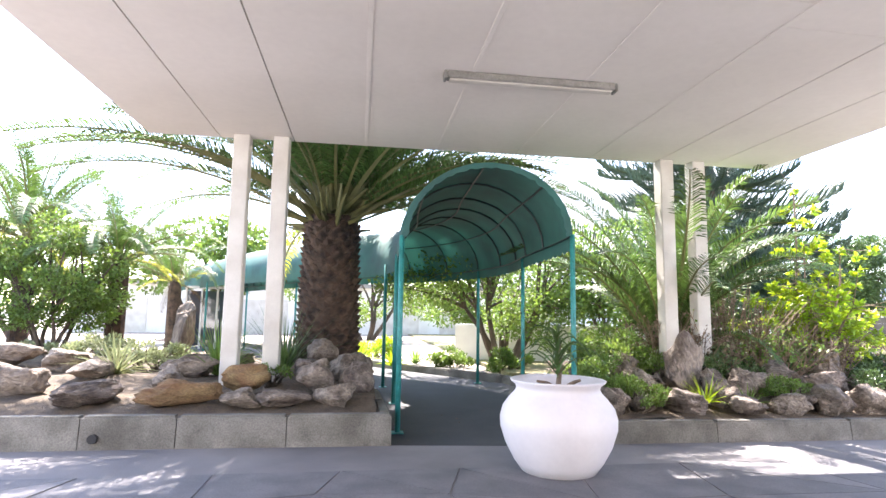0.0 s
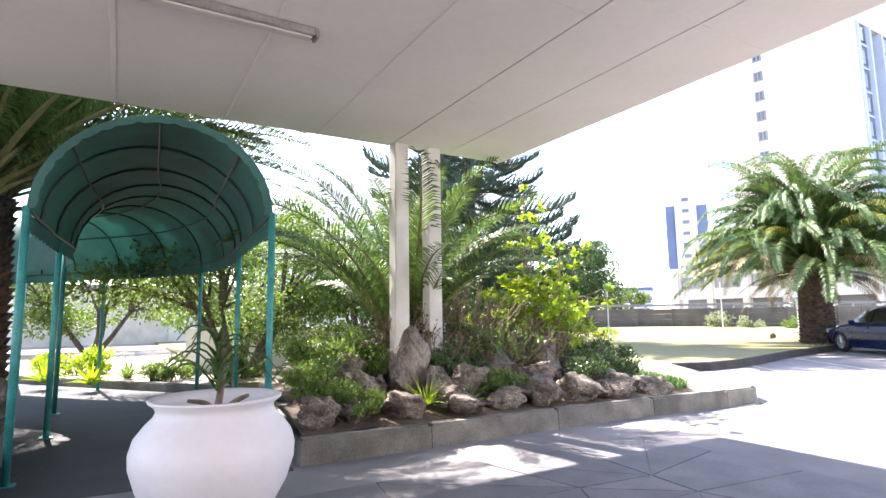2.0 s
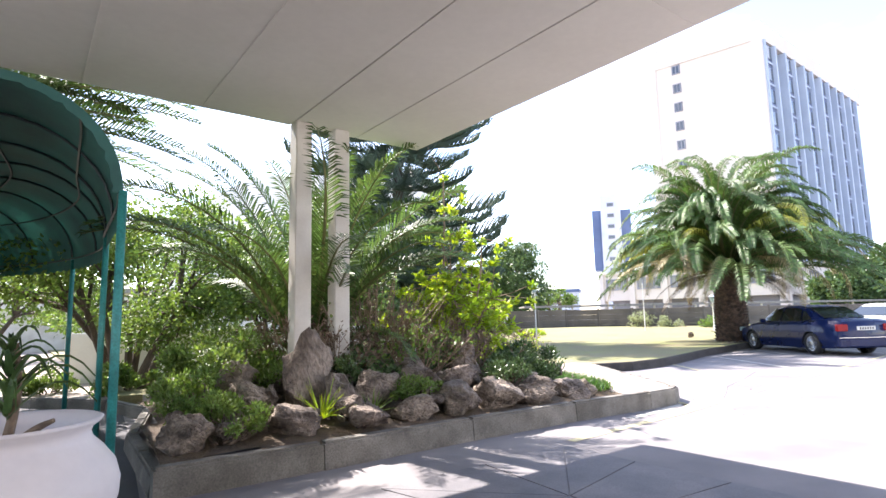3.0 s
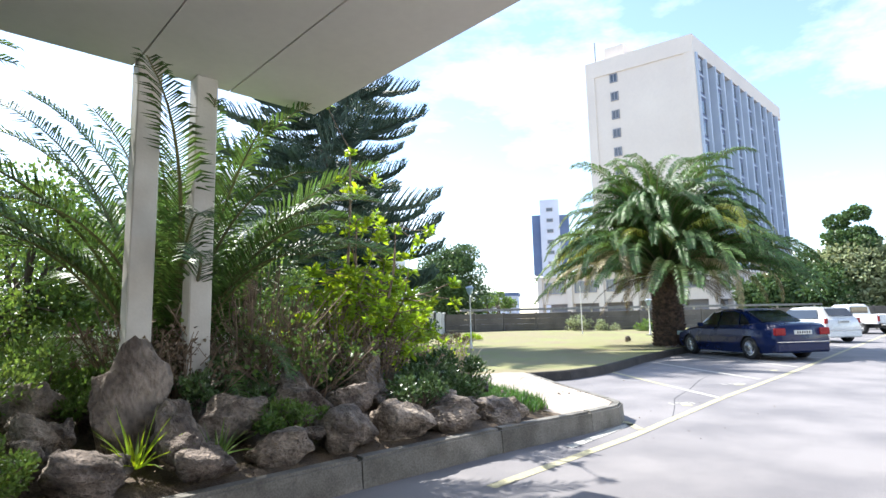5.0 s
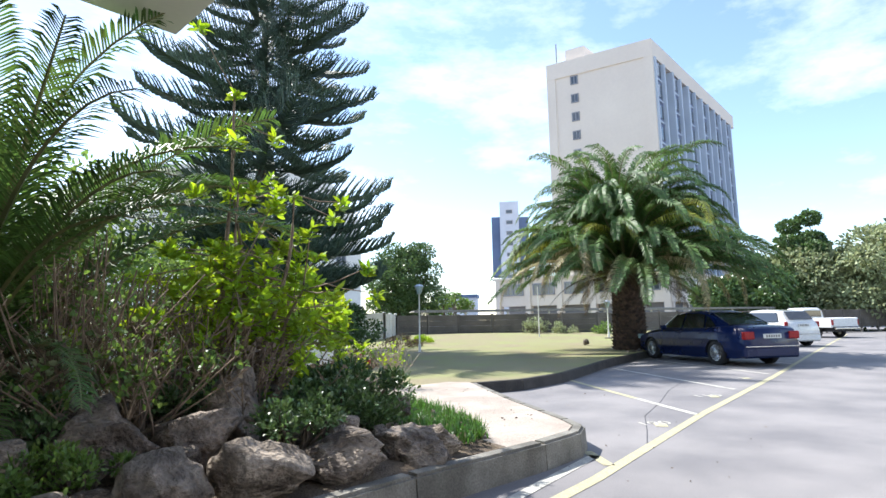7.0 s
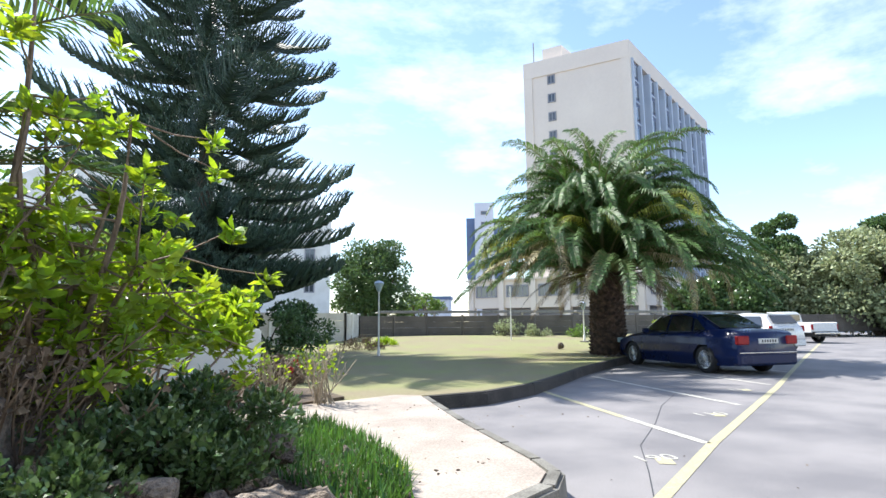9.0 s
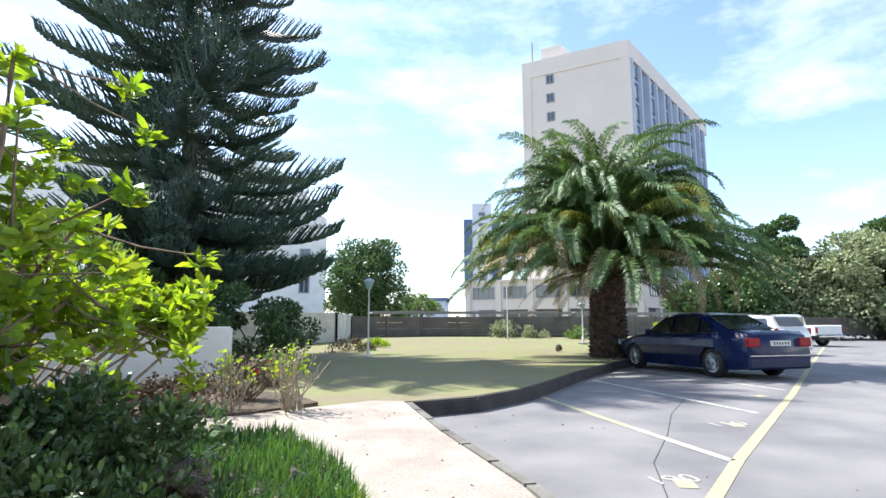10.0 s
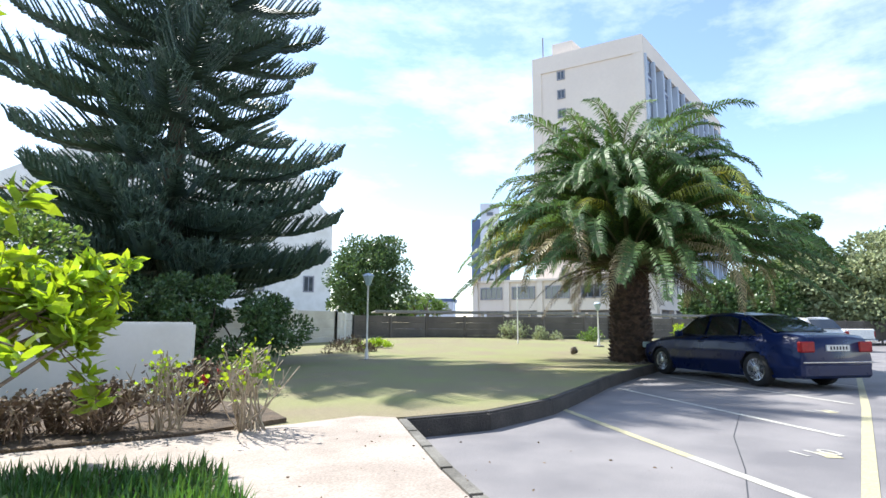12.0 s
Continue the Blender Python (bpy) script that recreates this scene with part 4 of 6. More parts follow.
twig_bush((10.85, 9.95, 0.22), 0.68, 0.5, 1, "leggy pale-stemmed geranium bush on the sandy edge", 0, 1, M_LEAFY, 26, M_PALE)
twig_bush((10.3, 10.4, 0.22), 0.66, 0.34, 2, "leggy geranium with yellowing leaves and red flowers by the wall", 2, 1, M_LEAFY, 20, M_PALE)
twig_bush((9.7, 10.9, 0.19), 0.30, 0.5, 3, "dry brown twiggy bush against the white wall", 0, 2, M_DRY)
twig_bush((8.95, 11.0, 0.19), 0.28, 0.5, 4, "dry brown twiggy bush against the white wall", 0, 3, M_DRY)
twig_bush((9.3, 10.8, 0.19), 0.28, 0.5, 8, "dry brown twiggy bush against the white wall", 0, 3, M_DRY)
twig_bush((9.95, 10.7, 0.23), 0.30, 0.6, 21, "dry brown twiggy bush against the white wall", 0, 4, M_DRY)
twig_bush((10.9, 11.1, 0.23), 0.45, 0.5, 22, "dry brown twiggy bush against the white wall", 0, 3, M_DRY)
twig_bush((5.1, 7.9, 0.45), 0.7, 0.8, 23, "tangled bare twigs behind the boulders", 0, 2, M_DRY)
twig_bush((6.2, 7.6, 0.45), 0.7, 0.9, 24, "tangled leafy twigs behind the boulders", 0, 3, M_LEAFM)
twig_bush((6.45, 8.3, 0.45), 1.15, 1.0, 26, "tall tangle of bare grey twigs beside the young palm", 0, 0, M_DRY, 60)
twig_bush((4.9, 8.4, 0.45), 1.0, 0.9, 27, "tall tangle of bare grey twigs beside the young palm", 0, 1, M_DRY, 60)
twig_bush((7.1, 7.6, 0.45), 0.6, 0.8, 25, "tangled reddish twigs under the yellow shrub", 0, 2, M_DRY)
twig_bush((12.2, 12.4, 0.19), 0.45, 0.4, 5, "small geranium with red flowers at the wall end", 12, 3, M_LEAFM)
twig_bush((6.9, 8.9, 0.42), 0.9, 0.9, 6, "tangled bare reddish twigs under the yellow shrub", 0, 1, M_DRY)
twig_bush((6.0, 8.5, 0.42), 1.5, 1.5, 28, "wide tangle of arching thin stems with sparse small leaves", 0, 1, M_LEAFM, 80)
twig_bush((6.9, 8.1, 0.42), 1.0, 1.1, 29, "tangle of arching reddish stems under the yellow shrub", 0, 1, M_LEAFM, 60)
twig_bush((5.9, 8.2, 0.42), 0.8, 0.8, 7, "tangled bare twigs behind the boulders", 0, 2, M_LEAFG)


def blade_plant(name, loc, n, h, spread, width, material, seed, label, category="plant", group="", area=None, curve=0.35, stuff=False):
    """Upright pointed blades; area: a function that gives base points."""
    rng = random.Random(seed)
    t = thing(name, loc, label, category, group)
    V, F = [], []
    for i in range(n):
        if area:
            bx, by, bz = area(rng)
            a = rng.uniform(0, 6.28)
            e = rng.uniform(0, spread)
        else:
            bx = by = bz = 0
            a = i * 2.39996
            e = spread * (0.15 + 0.85 * i / n)
            bx, by = 0.03 * math.cos(a), 0.03 * math.sin(a)
        L = h * rng.uniform(0.7, 1.15)
        ca, sa = math.cos(a), math.sin(a)
        prev = None
        for k in range(4):
            s = k / 3
            ang = e + curve * s * e
            r, z = L * s * math.sin(ang), L * s * math.cos(ang)
            w = width * (0.7 + 0.6 * s) if k < 2 else width * (1.25 * (1 - s) + 0.02)
            p = (bx + ca * r, by + sa * r, bz + z)
            b = len(V)
            V += [(p[0] - sa * w, p[1] + ca * w, p[2] + w * 0.4), (p[0], p[1], p[2] - w * 0.3), (p[0] + sa * w, p[1] - ca * w, p[2] + w * 0.4)]
            if prev is not None:
                F += [(prev, prev + 1, b + 1, b), (prev + 1, prev + 2, b + 2, b + 1)]
            prev = b
    if stuff:
        me = data_mesh(name, V, F, material)
        bpy.data.objects.remove(t)
        t = part(name, me, None, None, kind="stuff")
        t.location = loc
        return tagged(t, label, category, group, kind="stuff")
    part("leaves", data_mesh("leaves", V, F, material), None, t, kind="stuff")
    return t


blade_plant("spiky_plant", (-3.1, 8.55, 0.5), 70, 0.62, 1.4, 0.02, M_LEAFG, 1, "spiky grey-green agave among the sunlit rocks", "agave")
blade_plant("spiky_plant", (4.42, 6.65, 0.35), 26, 0.38, 1.2, 0.013, M_LEAFY, 2, "small yellow-green spiky plant between the rocks", "plant", "spiky plants")
blade_plant("spiky_plant", (4.95, 6.6, 0.33), 22, 0.3, 1.2, 0.012, M_LEAFM, 3, "small green strappy plant between the rocks", "plant", "spiky plants")
blade_plant("spiky_plant", (5.5, 7.0, 0.38), 24, 0.34, 1.2, 0.012, M_LEAFM, 4, "small green strappy plant between the rocks", "plant", "spiky plants")
blade_plant("strappy_plant", (-1.75, 8.6, 0.45), 90, 0.85, 0.9, 0.016, M_LEAFM, 5, "upright strappy green plant behind the pillar", "plant", "strappy plants")
blade_plant("strappy_plant", (-0.95, 9.2, 0.45), 90, 1.1, 1.0, 0.014, M_LEAFD, 6, "dark arching strappy plant beside the palm trunk", "plant", "strappy plants")
blade_plant("spiky_plant", (1.0, 13.6, 0.14), 40, 0.5, 1.1, 0.03, M_LEAFY, 7, "bright yellow-green spiky plant beside the path", "plant", "spiky plants")
blade_plant("spiky_plant", (1.6, 14.4, 0.14), 40, 0.5, 1.1, 0.02, M_LEAFM, 8, "dark spiky plant at the far path edge", "plant", "spiky plants")
blade_plant("spiky_plant", (0.2, 14.6, 0.14), 40, 0.6, 1.1, 0.03, M_LEAFY, 9, "bright yellow-green spiky plant beside the path", "plant", "spiky plants")


ICE = [(8.3, 6.3), (8.75, 6.45), (9.12, 6.85), (9.52, 7.5), (9.82, 8.2), (9.92, 8.9), (9.5, 9.35), (8.5, 9.5), (7.9, 9.5), (8.1, 8.2), (8.3, 7.3)]


def ice_area(rng):
    while True:
        x, y = rng.uniform(7.8, 10.1), rng.uniform(6.2, 9.7)
        w = 0.18 * noise.noise(Vector((x * 3, y * 3, 1)))
        if inside(ICE, x + w, y + w):
            return x - 9.0, y - 8.2, 0.05 * max(0, 9.2 - x)


blade_plant("ice_plant", (9.0, 8.2, 0.21), 5400, 0.15, 0.75, 0.009, M_ICE, 10, "dense mat of upright fleshy green ice plant spilling onto the paving", "ground cover", area=ice_area, stuff=True)
blade_plant("dry_mat", (9.0, 8.2, 0.215), 1500, 0.09, 1.3, 0.006, M_DRY, 12, "reddish dry stems under the ice plant", "ground cover", area=ice_area)
blade_plant("grass_tuft", (9.1, 6.95, 0.2), 60, 0.14, 1.1, 0.006, M_LEAFY, 11, "small yellow-green grass tuft at the rock edge", "grass")

shrub("garden_shrub", (3.5, 12.4, 0.1), (0.8, 0.45, 0.5), 3500, 0.06, M_LEAFM, 101, "low leafy green shrub along the far path edge", "shrub", "garden shrubs")
shrub("garden_shrub", (2.4, 13.6, 0.1), (0.7, 0.5, 0.45), 3000, 0.06, M_LEAFM, 102, "low leafy green shrub along the far path edge", "shrub", "garden shrubs")
shrub("garden_shrub", (0.6, 16.4, 0.1), (0.9, 0.6, 0.6), 2500, 0.08, M_LEAFY, 103, "bright sunlit green shrub beyond the path", "shrub", "garden shrubs")
shrub("garden_shrub", (5.6, 6.75, 0.35), (0.35, 0.25, 0.3), 1200, 0.04, M_LEAFM, 104, "small leafy green plant growing between the rocks", "shrub", "rock plants")
shrub("garden_shrub", (7.0, 6.75, 0.38), (0.35, 0.3, 0.35), 1400, 0.045, M_LEAFD, 105, "small dark leafy plant growing between the rocks", "shrub", "rock plants")
shrub("garden_shrub", (4.4, 7.9, 0.4), (0.5, 0.4, 0.6), 2200, 0.045, M_LEAFM, 107, "leafy green plant behind the upright boulder", "shrub", "rock plants")
shrub("garden_shrub", (-2.9, 9.2, 0.5), (0.6, 0.4, 0.4), 1800, 0.05, M_LEAFG, 108, "dry grey-green low plant among the sunlit rocks", "shrub", "rock plants")
shrub("garden_shrub", (-0.9, 7.6, 0.5), (0.25, 0.2, 0.2), 500, 0.04, M_LEAFM, 109, "small green plant growing between the rocks", "shrub", "rock plants")
shrub("garden_shrub", (-4.2, 10.4, 0.5), (1.2, 0.6, 0.4), 2600, 0.06, M_LEAFG, 110, "dry grey-green low plant among the sunlit rocks", "shrub", "rock plants")


def litter():
    rng = random.Random(44)
    nr = np.random.default_rng(44)
    P, D = [], []
    for x0, x1, y0, y1, z, n in ((8.9, 12.0, 6.6, 9.9, 0.232, 90), (3.2, 9.0, 6.1, 7.2, 0.42, 260), (-4.0, 0.3, 6.7, 8.0, 0.44, 160), (0.6, 2.7, 6.4, 9.5, 0.012, 50), (8.0, 12, 4.2, 6.4, 0.008, 20)):
        for i in range(n):
            P.append((rng.uniform(x0, x1), rng.uniform(y0, y1), z))
            a = rng.uniform(0, 6.28)
            D.append((math.cos(a) * 4, math.sin(a) * 4, 0.1))
    o = part("leaf_litter", leaves_mesh("leaf_litter", P, D, 0.024, M_DRY, 0.5, nr), None, None, kind="stuff")
    tagged(o, "scattered small dry brown leaves on the paving and soil", "leaf litter")


litter()

leafy_tree((0.5, 27, 0.1), 2.6, (3.6, 2.0, 1.9), 9000, 0.16, M_LEAFM, 111, "sunlit green tree beyond the walkway", trunk=0.12, multi=4)
leafy_tree((5.5, 22, 0.1), 2.4, (2.8, 1.8, 1.8), 9000, 0.14, M_LEAFM, 112, "leafy green tree beyond the garden", trunk=0.12, multi=4)
shrub("garden_shrub", (5.35, 7.55, 0.45), (0.5, 0.4, 0.55), 2400, 0.05, M_LEAFD, 113, "small dark leafy plant growing between the rocks", "shrub", "rock plants")
shrub("garden_shrub", (3.5, 6.6, 0.3), (0.4, 0.25, 0.3), 1500, 0.04, M_LEAFM, 114, "small leafy green plant growing between the rocks", "shrub", "rock plants")


# ---- rocks ----
def rock_mesh(seed, elong=1.0):
    bm = bmesh.new()
    bmesh.ops.create_icosphere(bm, subdivisions=4, radius=0.5)
    off = Vector((seed * 7.3, seed * 3.1, seed * 5.7))
    rng = random.Random(seed)
    planes = [(Vector([rng.gauss(0, 1) for _ in range(3)]).normalized(), rng.uniform(0.24, 0.42)) for _ in range(14)]
    for v in bm.verts:
        p = v.co.copy()
        for n, d in planes:
            k = p.dot(n) - d
            if k > 0:
                p -= n * k * 0.85
        q = p * 2.2 + off
        f = 1 + 0.30 * noise.noise(q * 0.9) + 0.15 * noise.noise(q * 2.3) + 0.07 * noise.noise(q * 5.5) + 0.03 * noise.noise(q * 12) - 0.22 * abs(noise.noise(q * 1.7 + off)) - 0.06 * abs(noise.noise(q * 4.1))
        v.co = p * f
    return mesh_of("rock", bm, M_ROCK, True)


ROCKS = [rock_mesh(i + 1) for i in range(9)]
ROCKS_O = [m.copy() for m in ROCKS[:3]]
for m in ROCKS_O:
    m.materials.clear()
    m.materials.append(M_ROCKO)


def rock(x, y, z, s, rz=0, ry=0, k=0, ochre=False, label="rough grey-brown weathered rock bedded in the garden soil"):
    me = ROCKS_O[k % 3] if ochre else ROCKS[k % 9]
    o = new("rock", me)
    o.matrix_world = Matrix.LocRotScale((x, y, z), Euler((0, radians(ry), radians(rz))), s)
    return tagged(o, "ochre-stained pale flat rock on the garden edge" if ochre else label, "rock", "garden rocks")


BIG = "large upright weathered boulder with rounded top in the rock garden"
FLAT = "broad sunlit pale rock lying flat along the kerb"
for i, r in enumerate((
        (-3.75, 7.35, 0.5, (0.95, 0.7, 0.55)), (-2.75, 6.95, 0.43, (1.1, 0.5, 0.33)), (-2.0, 7.3, 0.55, (0.6, 0.45, 0.38)),
        (-0.62, 6.78, 0.43, (0.72, 0.5, 0.3)), (-0.05, 6.82, 0.44, (0.6, 0.5, 0.36)), (-0.35, 7.35, 0.6, (0.7, 0.55, 0.5)),
        (0.18, 7.45, 0.55, (0.55, 0.55, 0.5)), (0.0, 8.1, 0.66, (0.75, 0.6, 0.5)), (-0.5, 8.2, 0.62, (0.6, 0.5, 0.45)),
        (0.22, 8.7, 0.5, (0.5, 0.6, 0.5)), (-0.35, 8.75, 0.75, (0.6, 0.5, 0.5)), (-2.1, 8.3, 0.62, (0.9, 0.5, 0.35)),
        (-3.2, 8.2, 0.6, (0.9, 0.6, 0.4)), (-3.9, 8.9, 0.65, (1.0, 0.7, 0.45)), (-4.6, 8.2, 0.55, (0.9, 0.7, 0.4)),
        (-5.2, 7.6, 0.5, (1.0, 0.6, 0.5)), (-4.9, 9.5, 0.7, (1.1, 0.7, 0.5)), (-1.6, 9.4, 0.62, (0.6, 0.5, 0.4)), (-6.6, 8.0, 0.5, (1.0, 0.8, 0.5)))):
    rock(*r, rz=i * 67, k=i, label=FLAT if r[3][0] > 0.9 else "rough grey-brown weathered rock bedded in the garden soil")
rock(-3.1, 11.4, 0.95, (0.6, 0.5, 1.55), rz=20, ry=8, k=4, label="tall pale upright standing stone among the garden rocks")
rock(-1.7, 6.85, 0.46, (0.95, 0.5, 0.36), rz=4, k=0, ochre=True)
rock(-1.12, 7.25, 0.56, (0.72, 0.5, 0.4), rz=15, k=1, ochre=True)
rock(-1.12, 6.78, 0.42, (0.62, 0.45, 0.28), rz=-8, k=5)
for i, r in enumerate((
        (3.15, 6.5, 0.33, (0.55, 0.5, 0.42)), (3.65, 6.55, 0.36, (0.6, 0.5, 0.36)), (4.1, 6.45, 0.38, (0.75, 0.55, 0.4)), (3.95, 7.15, 0.5, (0.6, 0.5, 0.5)),
        (4.0, 7.75, 0.62, (0.7, 0.6, 0.6)), (4.85, 6.3, 0.34, (0.65, 0.5, 0.38)), (5.4, 6.3, 0.38, (0.6, 0.5, 0.4)), (5.25, 6.85, 0.5, (0.75, 0.5, 0.5)),
        (5.95, 6.35, 0.36, (0.85, 0.6, 0.45)), (5.9, 7.05, 0.52, (0.8, 0.6, 0.6)), (6.6, 6.35, 0.38, (0.75, 0.6, 0.6)), (6.45, 6.95, 0.5, (0.7, 0.6, 0.5)),
        (6.9, 7.4, 0.6, (0.85, 0.7, 0.75)), (7.15, 6.28, 0.36, (0.8, 0.5, 0.42)), (7.35, 6.75, 0.42, (0.6, 0.5, 0.4)), (7.85, 6.3, 0.34, (0.72, 0.55, 0.42)),
        (8.05, 6.3, 0.3, (0.45, 0.38, 0.3)), (8.1, 6.95, 0.32, (0.42, 0.36, 0.34)), (9.1, 7.25, 0.24, (0.24, 0.2, 0.2)), (8.7, 7.15, 0.24, (0.24, 0.24, 0.22)),
        (7.3, 7.9, 0.55, (0.7, 0.6, 0.5)), (5.9, 7.8, 0.55, (0.7, 0.6, 0.5)), (4.6, 7.35, 0.45, (0.6, 0.5, 0.45)))):
    rock(r[0], r[1] + 0.16, r[2], r[3], rz=i * 53, k=i + 2)
rs = random.Random(77)
for i in range(42):
    x, y, s = rs.uniform(3.1, 8.3), rs.uniform(6.45, 8.0), rs.uniform(0.17, 0.42)
    rock(x, y, 0.27 + 0.15 * (y - 6.2) + s * 0.3, (s, s * rs.uniform(0.6, 0.9), s * rs.uniform(0.5, 0.85)), rz=rs.uniform(0, 360), k=i,
         label="smaller brown-grey rock wedged among the garden boulders")
rock(4.5, 7.35, 0.62, (0.75, 0.62, 1.15), rz=15, ry=-6, k=2, label=BIG)
rock(4.78, 6.95, 0.45, (0.6, 0.55, 0.7), rz=80, ry=14, k=6, label=BIG)
for x, y, s in ((21.9, 10.85, 0.3), (21.6, 10.9, 0.25), (22.35, 10.85, 0.35)):
    rock(x, y, 0.18, (s, s * 0.8, s * 0.8), k=3, label="small stone at the foot of the palm trunk")
rock(25.2, 14.3, 0.30, (0.3, 0.3, 0.3), k=1, label="lone stone lying on the dry lawn")


# ---- canopy ----
CPATH = smooth_line([(1.63, 6.60, 0), (1.72, 8.6, 0), (1.80, 10.3, 0), (1.25, 12.1, 0), (-0.2, 13.8, 0), (-2.3, 16.7, 0), (-4.6, 20.8, 0), (-7.0, 25.6, 0)], 6)
HW, EAVE, RISE = 1.01, 2.30, 0.90


def canopy():
    t = thing("canopy", (0, 0, 0), "long curved green canvas barrel canopy on teal posts over the path", "canopy")
    pts = CPATH
    dirs = [(pts[min(i + 1, len(pts) - 1)] - pts[max(i - 1, 0)]).normalized() for i in range(len(pts))]
    sides = [Vector((-d.y, d.x, 0)) for d in dirs]
    sides[0] = Vector((-0.96, 0.27, 0))

    def P(i, a, r=1.0):
        return pts[i] + sides[i] * (HW * r * math.cos(a)) + Vector((0, 0, EAVE + RISE * r * math.sin(a)))
    n = 20
    bm = bmesh.new()
    g = []
    for i in range(len(pts)):
        row = [bm.verts.new(P(i, math.pi * k / n, 1.0 + 0.006 * math.sin(i * 3 + k))) for k in range(n + 1)]
        g.append(row)
    for i in range(len(pts) - 1):
        for k in range(n):
            bm.faces.new((g[i][k], g[i + 1][k], g[i + 1][k + 1], g[i][k + 1]))
    part("cover", bm, M_CANVAS, t, smooth=True)
    for sgn, k in ((1, 0), (-1, n)):
        bm = bmesh.new()
        prev = None
        line = []
        for i in range(len(pts) - 1):
            a, b = P(i, math.pi * k / n), P(i + 1, math.pi * k / n)
            m = max(1, round((b - a).length / 0.06))
            line += [a.lerp(b, j / m) for j in range(m)]
        for j, p in enumerate(line):
            dz = 0.14 + 0.035 * abs(math.sin(j * 0.9))
            cur = (bm.verts.new(p), bm.verts.new(p - Vector((0, 0, dz))))
            if prev:
                bm.faces.new((prev[0], cur[0], cur[1], prev[1]))
            prev = cur
        part("valance", bm, M_CANVAS, t, "scalloped green canvas edging")
    bm = bmesh.new()
    front = [P(0, math.pi * k / 24, 1.0) for k in range(25)]
    prev = None
    for j, p in enumerate(resample(front, 0.06)):
        c = pts[0] + Vector((0, 0, EAVE))
        q = c + (p - c) * (1 - 0.06 - 0.025 * abs(math.sin(j * 1.2))) - dirs[0] * 0.02
        cur = (bm.verts.new(p - dirs[0] * 0.02), bm.verts.new(q))
        if prev:
            bm.faces.new((prev[0], cur[0], cur[1], prev[1]))
        prev = cur
    part("valance", bm, M_CANVAS, t, "scalloped green canvas edging")
    acc, last = 0, -9
    for i in range(len(pts)):
        if i:
            acc += (pts[i] - pts[i - 1]).length
        if acc - last < 0.8 and i:
            continue
        last = acc
        part("rib", tube([P(i, math.pi * k / 16, 0.985) for k in range(17)], 0.014, None, 5), M_RIB, t)
    for a in (0.0, math.pi * 0.25, math.pi * 0.5, math.pi * 0.75, math.pi):
        part("rail", tube([P(i, a, 0.975) for i in range(len(pts))], 0.013, None, 5), M_RIB, t)
    acc, last, cnt = 0, -9, 0
    for i in range(len(pts)):
        if i:
            acc += (pts[i] - pts[i - 1]).length
        if acc - last < 2.15 and i:
            continue
        last = acc
        for s in (-1, 1):
            p = pts[i] + sides[i] * s * HW
            post = part("post", tube([(p.x, p.y, 0.0), (p.x, p.y, EAVE + 0.02)], 0.032, None, 8), M_TEAL, t, "teal painted steel post", smooth=True)
            part("foot_plate", box((p.x - 0.07, p.y - 0.07, 0.004), (p.x + 0.07, p.y + 0.07, 0.016), 0.003), M_TEAL, post)


canopy()


# ---- pot ----
def pot():
    t = thing("plant_pot", (2.0, 5.22, 0.0), "large white painted urn with a flared rim and drips", "plant pot")
    prof = [(0.30, 0.0), (0.335, 0.01), (0.40, 0.10), (0.475, 0.24), (0.52, 0.38), (0.525, 0.47), (0.50, 0.56), (0.44, 0.64), (0.39, 0.69), (0.375, 0.725),
            (0.385, 0.755), (0.425, 0.785), (0.432, 0.800), (0.42, 0.806), (0.375, 0.785), (0.34, 0.74), (0.33, 0.69), (0.30, 0.66)]
    me = mesh_of("vessel", lathe(prof, 56), M_POT, True)
    part("vessel", me, None, t)
    part("soil", lathe([(0.36, 0.655), (0.2, 0.67), (0.01, 0.675)], 24), M_SOIL, t, "dark dry potting soil")
    rng = random.Random(5)
    p = thing("potted_plant", (2.0, 5.22, 0.66), "sparse dark succulent with arching toothed leaves growing in the pot", "plant")
    bm = bmesh.new()
    for tip in ((0.02, 0.03, 0.55), (-0.18, 0.05, 0.12), (0.2, -0.05, 0.14)):
        add_tube(bm, smooth_line([(0, 0, 0.0), Vector(tip) * 0.5 + Vector((0.03, 0.02, 0.03)), tip], 4), 0.028, 0.012, 7)
    part("stem", bm, M_TWIG, p)
    for j in range(26):
        a = j * 2.4
        z = 0.16 + 0.40 * (j / 26)
        L = rng.uniform(0.22, 0.42) * (1.15 - 0.4 * j / 26)
        bm = bmesh.new()
        prev = None
        for k in range(7):
            s = k / 6
            r = L * s
            zz = z + 0.16 * math.sin(s * 2.6) * L / 0.3 - 0.06 * s
            w = 0.017 * (1 - s) + 0.002
            ca, sa = math.cos(a), math.sin(a)
            row = [bm.verts.new((ca * r - sa * w, sa * r + ca * w, zz + 0.008)), bm.verts.new((ca * r, sa * r, zz - 0.004)), bm.verts.new((ca * r + sa * w, sa * r - ca * w, zz + 0.008))]
            if prev:
                bm.faces.new((prev[0], prev[1], row[1], row[0]))
                bm.faces.new((prev[1], prev[2], row[2], row[1]))
            prev = row
        part("leaf", bm, M_LEAFD, p)


pot()


# ---- road paint ----
def paint(name, line, half, material, z=EPS):
    return part(name, ribbon(line, half, z), material, kind="structure")


